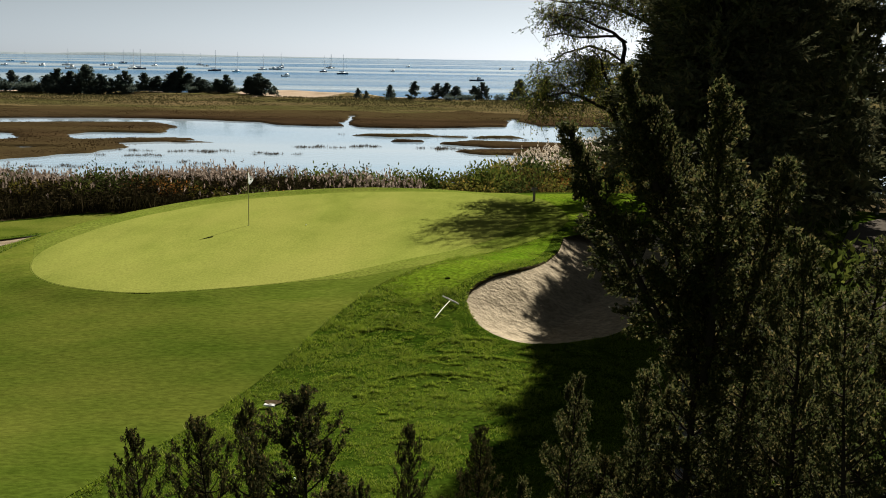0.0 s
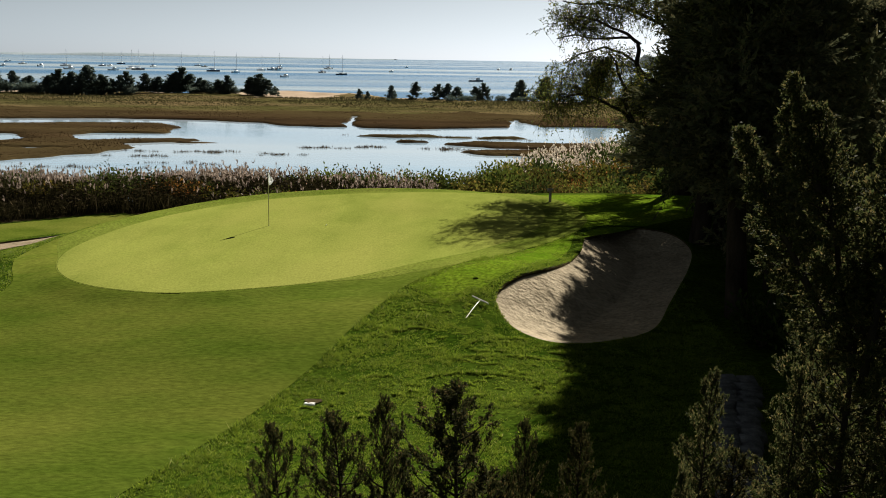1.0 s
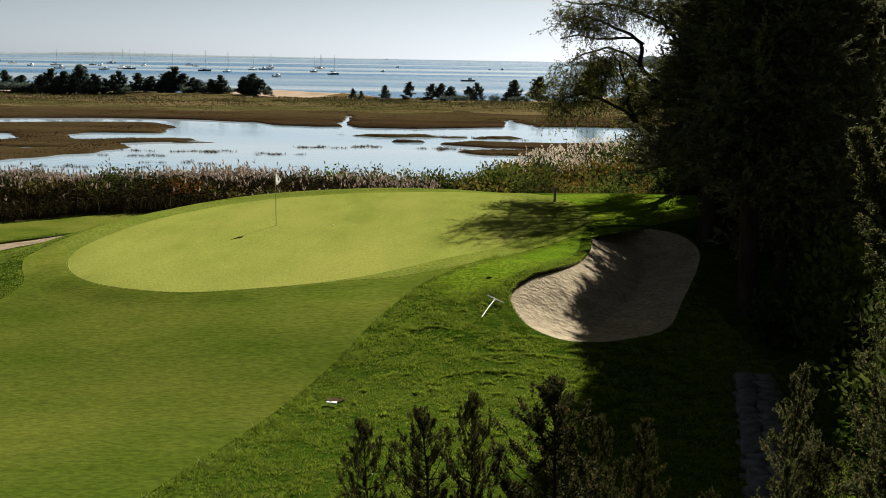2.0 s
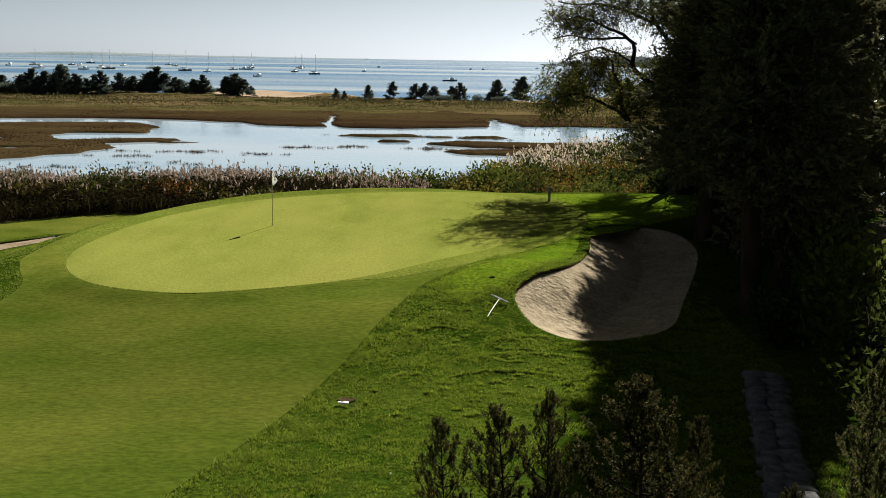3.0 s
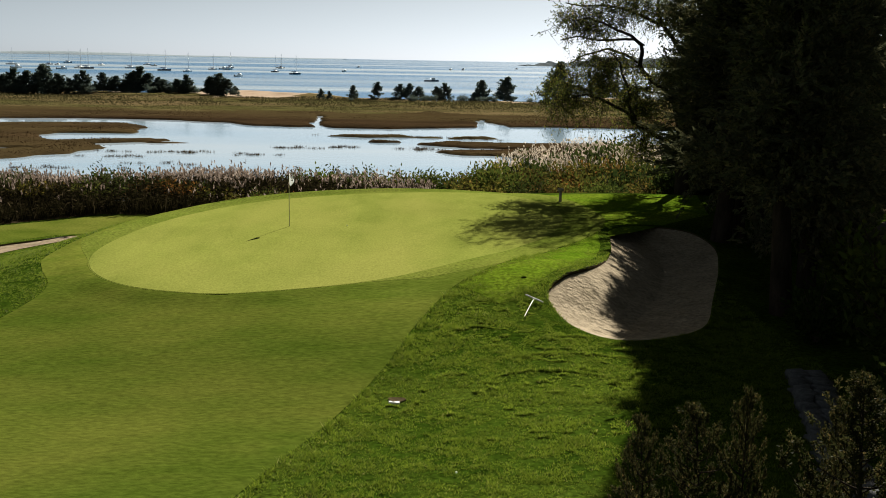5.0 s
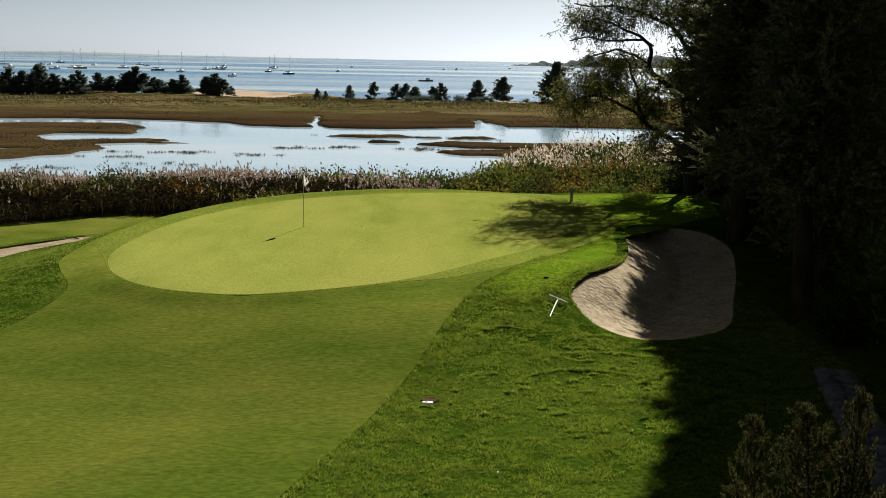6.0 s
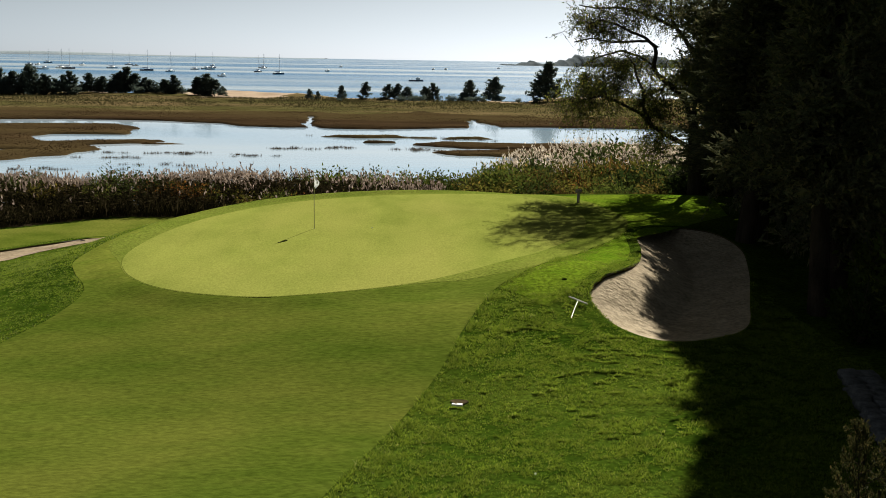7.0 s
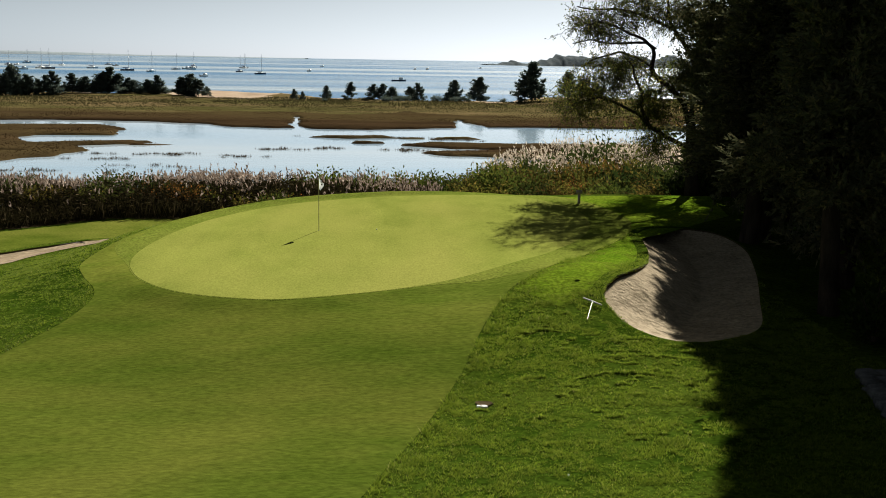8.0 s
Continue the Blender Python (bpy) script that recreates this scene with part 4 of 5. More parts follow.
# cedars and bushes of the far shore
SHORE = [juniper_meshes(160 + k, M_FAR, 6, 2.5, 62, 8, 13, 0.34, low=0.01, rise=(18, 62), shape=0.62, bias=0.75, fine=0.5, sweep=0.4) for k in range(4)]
for k, (x, y, tall, wide) in enumerate([(-24.5, 247, 2.4, 1), (-22.6, 247, 1.9, 1), (-17.4, 249, 3.2, 0.9), (-12, 251, 3.8, 1), (-6.8, 252, 3.4, 1.3), (-4.6, 253, 3.6, 1.2), (-2.2, 253, 3.2, 1.3),
                                        (2.2, 258, 3.6, 1.2), (4.2, 260, 4.8, 1.0), (11.4, 263, 3.5, 1.2), (13.0, 264, 6.6, 0.9), (18.7, 262, 7.0, 1.0), (29.2, 255, 6, 1.3), (30.8, 254, 9.0, 1.0), (46.4, 292, 7.4, 1), (50.5, 293, 6.0, 1.2), (54.5, 294, 5.5, 1.2),
                                        (-107.4, 255, 5.2, 1), (-104, 256, 4.2, 1.2), (-99, 254, 4.4, 1.2), (-95.8, 252, 6.0, 1.1), (-93.0, 253, 5.6, 1.2), (-88.5, 252, 7.4, 1), (-85.4, 253, 5.2, 1.2), (-81.2, 258, 5.6, 1.0), (-78, 262, 5.0, 1.2), (-75.6, 264, 4.2, 1.3),
                                        (-72.2, 265, 5.2, 1.3), (-70.2, 265, 6.6, 1.1), (-68.2, 266, 5.0, 1.3), (-64.4, 266, 3.6, 1.5), (-60.5, 264, 3.8, 1.3), (-58.4, 264, 4.8, 1), (-52.0, 260, 4.5, 1.3), (-50.0, 259, 5.6, 1.2), (-48.0, 259, 4.2, 1.3),
                                        (-112, 256, 5.0, 1.2), (-117, 255, 6.0, 1.1), (-122, 256, 5.0, 1.3)]):
    z = float(marsh(np.array(x, float), np.array(y, float))[0])
    root = tree_thing("shore_cedar", (x, y, z - 0.1), SHORE[k % 4], "wind-shaped dark cedar on the sandy shore", "tree", "cedars along the shore", 47.0 * k, 1)
    wide = wide * (1.4 if x < -40 else 1.3)
    tall = tall * (0.92 if x < -40 else 1.0)
    root.scale = (tall / 6 * wide, tall / 6 * wide, tall / 6)
    if x < -40:
        side = 1.9 if k % 2 else -1.9
        z = float(marsh(np.array(x + side), np.array(y + 1.5))[0])
        root = tree_thing("shore_cedar", (x + side, y + 1.5, z - 0.1), SHORE[(k + 1) % 4], "wind-shaped dark cedar on the sandy shore", "tree", "cedars along the shore", 31.0 * k, 1)
        tall = tall * (0.62 + 0.05 * (k % 5))
        root.scale = (tall / 6 * 1.5, tall / 6 * 1.5, tall / 6)

# ---- reeds, shrubs and grass ----
def reed_edge(x):
    """Where the lawn ends and the reeds begin."""
    return np.interp(x, [-60, -45, -26, -21, -16, -8, 4, 30], [50.5, 52.5, 57.0, 61.2, 63.4, 61.5, 62.0, 62.0])


def reed_bed(rng, n):
    """Tall reeds with feathery plumes between the lawn and the water."""
    leaves, plumes = Geo(), Geo()
    x = rng.uniform(-50, 22, n * 3)
    y = rng.uniform(51, 104, n * 3)
    wide = 22 * sstep(-4, 8, x)
    edge = reed_edge(x) + 0.8 * wave(x, y, 5, 21)
    keep = (y > edge) & (y < 80 + wide) & (((y > 79) & (x > -2)) | (x < -2)) & (wave(x, y, 3.5, 51) + 1.05 > rng.random(n * 3) * 1.6)
    x, y = x[keep][:n], y[keep][:n]
    z = np.maximum(land(x, y), -0.1)
    n = len(x)
    tall = (2.15 + 0.4 * wave(x, y, 4, 52) + rng.normal(0, 0.22, n)) * (0.8 + 0.55 * sstep(2, 14, x) * sstep(74, 86, y) + 0.2 * sstep(0, -8, x) - 0.22 * sstep(-17, -26, x)) * (0.5 + 0.5 * sstep(0, 3.5, y - reed_edge(x))) 
    tall = tall * np.where(rng.random(n) < 0.03, 1.18, 1)
    foot = np.stack([x, y, z], -1)
    lean = unit(np.stack([rng.normal(-0.03, 0.07, n), rng.normal(0, 0.07, n), np.ones(n)], -1))
    kites(leaves, foot, lean, tall, 0.024, rng)
    for q in range(7):
        at = foot + lean * (tall * rng.uniform(0.25, 0.86, n))[:, None]
        kites(leaves, at, np.stack([rng.normal(0, 1, n), rng.normal(0, 1, n), rng.uniform(-0.5, 0.9, n)], -1), rng.uniform(0.18, 0.42, n), rng.uniform(0.05, 0.1, n), rng)
    for q, (span, high, broad) in enumerate(((2.0, 0.6, 0.05), (5.0, 1.1, 0.06))):
        ux = rng.uniform(-50, 20, 12000)
        uy = reed_edge(ux) - 0.3 + span * rng.random(12000)
        kites(leaves, np.stack([ux, uy, land(ux, uy) - 0.02], -1), np.stack([rng.normal(0, 0.35, 12000), rng.normal(0, 0.35, 12000), np.ones(12000)], -1), high * rng.uniform(0.5, 1.2, 12000), broad, rng)
    has = (rng.random(n) < np.clip(0.5 + 0.5 * wave(x, y, 6, 53) - 0.42 * sstep(-16, -11, x) + 0.9 * sstep(1, 8, x), 0.05, 1)) & (y > reed_edge(x) + 2.5 * rng.random(n))
    tip, way = (foot + lean * (tall * 0.93)[:, None])[has], lean[has]
    for q in range(6):
        kites(plumes, tip + way * rng.uniform(-0.05, 0.2, (len(tip), 1)), way + rng.normal(0, 0.3, (len(tip), 3)) + np.array([-0.12, 0, -0.05]), rng.uniform(0.14, 0.26, len(tip)), rng.uniform(0.05, 0.085, len(tip)), rng)
    return leaves, plumes, np.tile(tip[:, 0] > 1.5, 6)


rl, rp, pale = reed_bed(np.random.default_rng(21), 27000)
reeds = thing("reed_bed", (0, 0, 0), "dense bed of dry brown reeds with pale feathery plumes", "reeds", kind="stuff")
tagged(part("leaves", rl, M_REED, reeds), kind="stuff")
plumes = tagged(part("plumes", rp, M_PLUME, reeds, "pale feathery seed plumes"), kind="stuff")
plumes.data.materials.append(M_PLUME_PALE)
plumes.data.polygons.foreach_set("material_index", pale.astype(int))


def shrub_meshes(seed, n, leaf, material, squat):
    """A rounded, uneven shrub one metre high and about as wide, standing at the origin."""
    rng = np.random.default_rng(seed)
    wood, leaves = Geo(), Geo()
    for q in range(12):
        az, out = q * 2.4 + rng.normal(0, 0.3), rng.uniform(0.15, 0.55) * squat
        tip = np.array([math.cos(az) * out, math.sin(az) * out, rng.uniform(0.45, 0.95)])
        mid = tip * np.array([0.35, 0.35, 0.55]) + rng.normal(0, 0.03, 3)
        tube(wood, [(0, 0, -0.03), mid, tip], [0.02, 0.013, 0.004], 3)
        m = n // 12
        blob = unit(rng.normal(0, 1, (m, 3))) * (rng.random((m, 1)) ** 0.4) * rng.uniform(0.16, 0.3) * np.array([squat, squat, 0.8])
        at = tip * rng.uniform(0.25, 0.95, (m, 1)) + blob
        at[:, 2] = np.maximum(at[:, 2], 0.02)
        kites(leaves, at, blob + rng.normal(0, 0.15, (m, 3)) + np.array([0, 0, 0.1]), leaf * rng.uniform(0.7, 1.4, m), leaf * 0.5 * rng.uniform(0.7, 1.3, m), rng)
    return [("woody_base", wood.mesh("woody_base", M_TWIG)), ("foliage", leaves.mesh("foliage", material))]


M_SHRUB_GREEN = leafy("green_shrub_leaf", [(0.0, (0.036, 0.05, 0.013)), (0.7, (0.055, 0.073, 0.018)), (1.0, (0.09, 0.10, 0.026))], 0.3, spec=0.0, vary=[(0.0, (0.5, 0.6, 0.6)), (0.5, (1.0, 1.0, 1.0)), (1.0, (1.9, 1.9, 1.2))])
SHRUBS = [shrub_meshes(200, 1300, 0.09, M_SHRUB_GREEN, 1.2), shrub_meshes(201, 1300, 0.085, M_SHRUB, 1.3), shrub_meshes(202, 1200, 0.09, M_SHRUB, 1.6)]
rng = np.random.default_rng(33)
SPOTS = [(-31, 66, 2.5, 0), (-27.5, 65, 2.3, 0), (-22.5, 66, 2.6, 0), (-20.4, 68, 2.6, 0), (-17.8, 67, 2.2, 1), (-9.5, 74, 2.9, 0), (-7.6, 73, 2.9, 0), (-6.0, 72, 2.6, 0), (-3.4, 73, 2.8, 0), (-1.6, 74, 2.9, 0), (0.4, 72, 2.6, 1),
         (1.9, 78, 3.0, 0), (2.6, 66, 1.7, 1), (5.0, 74, 2.9, 1), (6.6, 70, 2.4, 1), (8.0, 66, 2.4, 0), (9.6, 64, 2.2, 0), (11.6, 59.2, 3.6, 0), (13.0, 59.6, 4.2, 0), (12.3, 60.6, 3.4, 0), (8.8, 61.5, 1.7, 1), (7.0, 63, 1.5, 2), (11.4, 62.5, 2.2, 0), (5.4, 62.5, 1.2, 2), (3.4, 62, 1.1, 2), (1.2, 62, 1.2, 2), (-1.0, 62.5, 1.3, 1), (-3.0, 63, 1.4, 1),
         (-12.5, 68, 1.9, 1), (-15.0, 66.5, 1.8, 2), (-24.6, 63.8, 1.8, 1), (9.5, 78, 3.4, 0), (10.5, 72, 3.4, 0), (13.0, 70, 3.6, 0), (13.5, 60.5, 2.0, 1), (16, 62, 2.5, 0), (10.2, 85, 4.4, 0), (12.6, 88, 4.6, 0), (10.4, 60.8, 2.1, 2), (9.6, 59.9, 1.3, 2), (10.9, 61.6, 2.8, 1), (12.4, 59.0, 1.6, 2), (11.2, 60.0, 1.7, 1), (-13.4, 63.6, 1.3, 1), (-9.0, 62.8, 1.3, 1), (-6.4, 63.2, 1.4, 2)]
for x in np.arange(-11, 10, 1.9):
    SPOTS.append((x + rng.normal(0, 0.3), 75.0 + rng.normal(0, 0.8), rng.uniform(2.0, 3.1), int(rng.integers(0, 2))))
for q in range(60):
    x = rng.uniform(-12.5, 13)
    y = 61.6 + (14 if x > -2 else 5) * rng.random()
    SPOTS.append((x, y, (1.0 + 1.7 * sstep(61.5, 72, y)) * rng.uniform(0.6, 1.25), int(rng.integers(0, 3))))
for x in np.arange(-13.5, 0, 1.0):
    SPOTS.append((x + rng.normal(0, 0.3), 63.6 + rng.normal(0, 0.7), rng.uniform(1.3, 2.1), int(rng.choice([0, 0, 1, 2]))))
for x in np.arange(2.5, 15, 1.3):
    SPOTS.append((x + rng.normal(0, 0.3), 77.0 + rng.normal(0, 0.8), rng.uniform(3.0, 3.8), int(rng.integers(0, 2))))
for q in range(16):
    x = rng.uniform(-40, -14)
    SPOTS.append((x, np.interp(x, [-45, -26, -21, -16, -8], [52.5, 57.0, 61.2, 63.4, 61.5]) + rng.uniform(1.5, 6), rng.uniform(1.4, 2.4), int(rng.integers(0, 2))))
for k, (x, y, tall, which) in enumerate(SPOTS):
    z = float(land(np.array(x, float), np.array(y, float)))
    sh = tree_thing("shrub", (x, y, z - 0.05), SHRUBS[which], ("dense dark green shrub among the reeds", "rust and olive autumn shrub beside the reeds", "low tangled autumn shrub along the lawn's edge")[which], "shrub", "shrubs along the water", 71.0 * k, tall)


for k, (x, y, tall) in enumerate([(7.3, 20.5, 2.0), (8.2, 24.0, 2.6), (7.2, 27.2, 1.8), (9.6, 28.5, 3.0), (10.4, 33.0, 2.6), (6.6, 17.6, 1.7), (8.6, 18.2, 2.2)]):
    tree_thing("shrub", on_lawn(x, y), SHRUBS[0], "dark leafy shrub in the shade beside the stone wall", "shrub", "shrubs beside the wall", 53.0 * k, tall)


def tufts(rng, n, inside, x0, x1, y0, y1, tall, width, blades, seed):
    """Clumps of broad blades, denser and taller in drifts."""
    g = Geo()
    x, y = rng.uniform(x0, x1, n), rng.uniform(y0, y1, n)
    drift = 0.7 * wave(x, y, 0.24, seed) + 0.5 * wave(x * 0.7, y, 0.55, seed + 5)
    keep = inside(x, y) & (rng.random(n) < (0.62 + 0.8 * drift + 0.25 * wave(x, y, 2.2, seed + 1)) * (1 - 0.6 * sstep(0, 0.9, depth_in(MOUND, x, y))))
    x, y, drift = x[keep], y[keep], drift[keep]
    z = land(x, y)
    n = len(x)
    lift = np.maximum(0.35, 1 + 0.5 * drift + 0.35 * wave(x, y, 1.9, seed + 3)) * (1 - 0.4 * sstep(0, 0.9, depth_in(MOUND, x, y))) * rng.uniform(0.55, 1.35, n) * (1 + 0.7 * np.exp(-(depth_in(FAIRWAY_EDGE, x, y) / 0.15) ** 2))
    for q in range(blades):
        az = 2 * math.pi * (q / blades) + rng.normal(0, 0.5, n)
        out = rng.uniform(0.35, 1.3, n)
        at = np.stack([x + rng.normal(0, 0.02, n), y + rng.normal(0, 0.02, n), z - 0.01], -1)
        spikes(g, at, np.stack([np.cos(az) * out, np.sin(az) * out, np.ones(n)], -1), tall * lift * rng.uniform(0.7, 1.2, n), width * rng.uniform(0.7, 1.3, n), rng)
    return g


def in_rough(x, y):
    return (np.hypot(x + 3.7, (y - 22.87) / 1.6) > 0.3) & (depth_in(FAIRWAY_EDGE, x, y) < -0.03) & (depth_in(APRON_EDGE, x, y) < -0.05) & (depth_in(BUNKER_EDGE, x, y) < -0.02) & (depth_in(LEFT_BUNKER_EDGE, x, y) < -0.05)


rng = np.random.default_rng(55)
def lip_grass(rng, g, edge, n):
    """Blades that hang over the sand along the bunker's high lip."""
    k = rng.integers(0, len(edge), n)
    nxt = edge[(k + 1) % len(edge)]
    p = edge[k] + (nxt - edge[k]) * rng.random((n, 1))
    mid = edge.mean(0)
    inward = unit(np.column_stack([mid - p, np.zeros(n)]))
    z = lawn(p[:, 0], p[:, 1])
    high = (z > 3.7) & (p[:, 1] < 36.5) & (p[:, 0] < 4.2)
    p, z, inward = p[high], z[high], inward[high]
    n = len(p)
    base = np.column_stack([p, z + 0.01]) - inward * rng.uniform(0.0, 0.1, (n, 1))
    way = inward * rng.uniform(0.2, 1.2, (n, 1)) + rng.normal(0, 0.4, (n, 3)) + np.array([0, 0, 1]) * rng.uniform(-0.7, 0.9, (n, 1))
    kites(g, base, way, rng.uniform(0.05, 0.11, n), 0.02, rng)


right = tufts(rng, 210000, in_rough, -7, 6.5, 15, 42, 0.068, 0.015, 4, 61)
lip_grass(rng, right, BUNKER_EDGE, 5000)
# wavy ridges of longer grass left by the mower
RIDGES = [(0.3, 1.5, 27.2, 0.05), (1.7, 2.7, 26.5, -0.1), (-2.0, 0.3, 25.4, 0.35), (-0.4, 2.0, 25.9, 0.2), (-1.6, 1.4, 24.4, 0.5), (-2.6, -0.8, 27.6, 0.2)]
for q in range(120):
    x0, y0 = rng.uniform(-4.2, 2.2), rng.uniform(20.5, 29.5)
    if depth_in(FAIRWAY_EDGE, np.array([x0]), np.array([y0]))[0] < -0.4 and depth_in(BUNKER_EDGE, np.array([x0]), np.array([y0]))[0] < -0.8:
        RIDGES.append((x0, x0 + rng.uniform(0.12, 0.5), y0, rng.normal(0, 0.06)))
for x0, x1, y0, bend in RIDGES:
    n = int(240 * (x1 - x0))
    q = rng.random(n)
    x = x0 + (x1 - x0) * q
    y = y0 + bend * 4 * q * (1 - q) + 0.05 * wave(x, x * 0, 0.3, 66) + rng.normal(0, 0.025, n)
    z = lawn(x, y)
    kites(right, np.stack([x, y, z - 0.01], -1), np.stack([rng.normal(0, 0.35, n), rng.normal(-0.25, 0.3, n), np.ones(n)], -1), rng.uniform(0.07, 0.15, n) * (0.4 + 2 * q * (1 - q)) * (0.75 + 0.5 * wave(x, y, 0.5, 67)), 0.02, rng)
tagged(new("rough_grass", right.mesh("rough_grass", M_GRASS)), "long tufted rough grass beside the fairway", "grass", kind="stuff")
left = tufts(rng, 95000, in_rough, -27, -15, 28, 54, 0.06, 0.016, 3, 71)
tagged(new("rough_grass", left.mesh("rough_grass", M_GRASS)), "tufted rough grass on the slope by the shallow bunker", "grass", kind="stuff")

# sparse grass standing in the tidal pool, and the marsh's ragged edges
g = Geo()
for cx, cy, rx, ry, n in ((-17, 126, 4.5, 2.2, 130), (-12.2, 127.5, 2.8, 1.6, 120), (-21, 116, 6, 2.2, 110), (-30, 118, 9, 1.6, 200), (-33, 112, 6, 1.8, 90), (-3.0, 126, 3.0, 3.0, 170), (-1, 145.5, 7, 1.2, 200), (5, 143, 5, 2.0, 120), (-27, 106, 6, 3, 70), (-38, 100, 8, 3, 120), (-9.5, 147, 9, 0.8, 150), (-45, 131, 10, 0.6, 160)):
    n = 2 * n
    clump = np.column_stack([rng.normal(cx, rx * 0.42, n), rng.normal(cy, ry * 0.3, n), np.full(n, -0.1)])[rng.integers(0, max(3, n // 22), n)]
    at = clump + rng.normal(0, 1, (n, 3)) * np.array([0.3, 0.25, 0.0])
    for q in range(2):
        kites(g, at + rng.normal(0, 0.05, (n, 3)) * np.array([1, 1, 0]), np.stack([rng.normal(0, 0.25, n), rng.normal(0, 0.25, n), np.ones(n)], -1), rng.uniform(0.16, 0.42, n), 0.035, rng)
tagged(new("water_grass", g.mesh("water_grass", M_MARSHBLADE)), "thin dark cordgrass standing in shallow water", "grass", kind="stuff")
g = Geo()
n = 100000
x, y = rng.uniform(-110, 50, n), 92 + 160 * rng.random(n) ** 1.25
z = marsh(x, y)[0]
keep = (z > 0.12)
x, y, z = x[keep], y[keep], z[keep]
n = len(x)
high = 0.11 + 0.08 * wave(x, y, 6, 81) + 0.4 * sstep(205, 240, y) * (0.6 + 0.6 * wave(x, y, 5, 82))
kites(g, np.stack([x, y, z - 0.03], -1), np.stack([rng.normal(0, 0.5, n), rng.normal(0, 0.5, n), np.ones(n)], -1), np.maximum(high, 0.06) * rng.uniform(0.6, 1.3, n), 0.14 + 0.1 * sstep(200, 230, y), rng)
marsh_mesh = g.mesh("marsh_grass", M_MARSHBLADE)
marsh_mesh.materials.append(M_DUNEBLADE)
marsh_mesh.polygons.foreach_set("material_index", (y + 6 * wave(x, y, 9, 83) > 207).astype(int))
tagged(new("marsh_grass", marsh_mesh), "brown autumn cordgrass covering the salt marsh", "grass", kind="stuff")

# ---- things on the course ----
def flagstick():
    z = float(lawn(-8.4, 44.0)) + 0.024
    ob = thing("flagstick", (-8.4, 44.0, z), "slim flagstick with a small white flag in the green", "flagstick")
    g = Geo()
    tube(g, [(0, 0, 0), (0, 0, 0.75), (0, 0, 1.5), (0, 0, 2.22)], [0.016, 0.015, 0.013, 0.012], 8)
    part("pole", g, M_YELLOW, ob, smooth=True)
    g = Geo()
    tube(g, [(0, 0, 2.2), (0, 0, 2.24)], [0.02, 0.012], 8)
    part("ferrule", g, M_BLACK, ob)
    u, v = np.meshgrid(np.linspace(0, 1, 13), np.linspace(0, 1, 9))
    px = 0.012 + u * (0.05 + 0.15 * np.sin(np.pi * v ** 0.75))
    py = 0.06 * np.sin(u * 8 + 2 * v) * u - 0.04 * u
    pz = 2.19 - 0.46 * v - 0.16 * u * (1 - 0.5 * v)
    g = Geo()
    i, j = np.meshgrid(np.arange(8), np.arange(12), indexing="ij")
    f = np.stack([i * 13 + j, i * 13 + j + 1, (i + 1) * 13 + j + 1, (i + 1) * 13 + j], -1).reshape(-1, 4)
    g.add(np.stack([px, py, pz], -1), f)
    g.add(np.stack([px, py + 0.006, pz], -1), f[:, ::-1])
    flag = part("flag", g, M_FLAG, ob, "small white cloth flag", True)
    g = Geo()
    tube(g, [(0.13, -0.105, 1.9), (0.13, -0.095, 1.9)], [0.03, 0.03], 10)
    part("emblem", g, M_BLACK, flag, "dark round emblem")
    g = Geo()
    ang = np.linspace(0, 2 * math.pi, 24, endpoint=False)
    v = np.concatenate([np.stack([0.054 * np.cos(ang), 0.054 * np.sin(ang), 0 * ang + 0.003], -1), np.stack([0.05 * np.cos(ang), 0.05 * np.sin(ang), 0 * ang - 0.02], -1)])
    k = np.arange(24)
    g.add(v, np.stack([k, (k + 1) % 24, 24 + (k + 1) % 24, 24 + k], -1))
    part("cup_rim", g, M_WHITE, ob)


flagstick()


def bunker_rake(a, b, e, ground_at, paint, label):
    a, b, e = np.array(a), np.array(b), np.array(e)
    za, zb, ze = (float(ground_at(*p)) + 0.1 for p in (a, b, e))
    mid = (a + b) / 2
    ob = thing("bunker_rake", (mid[0], mid[1], (za + zb) / 2), label, "rake", "bunker rakes")
    pa, pb = np.array([*(a - mid), za - (za + zb) / 2]), np.array([*(b - mid), zb - (za + zb) / 2])
    pe = np.array([*(e - mid), ze - (za + zb) / 2])
    g = Geo()
    tube(g, [pa, (pa + pb) / 2, pb], [0.02, 0.024, 0.02], 8)
    head = part("head", g, paint, ob)
    for q in np.linspace(0.04, 0.96, 12):
        g = Geo()
        p = pa + (pb - pa) * q
        tube(g, [p, p + np.array([0.03, 0.05, -0.05])], [0.008, 0.004], 5)
        part("tine", g, M_BLACK, head)
    g = Geo()
    tube(g, [(pa + pb) / 2, ((pa + pb) / 2 + pe) / 2 + np.array([0, 0, 0.02]), pe], [0.011, 0.011, 0.011], 8)
    part("handle", g, M_YELLOW if paint is M_RAKE else paint, ob, "", True)


bunker_rake((-0.15, 29.80), (0.29, 29.31), (-0.32, 28.3), lawn, M_RAKE, "long-handled weathered wooden bunker rake lying on the grass by the sand")
bunker_rake((-20.75, 53.15), (-20.3, 52.95), (-21.3, 52.3), lambda x, y: lawn(x, y) - 0.06, M_BLACK, "dark bunker rake lying in the shallow sand")


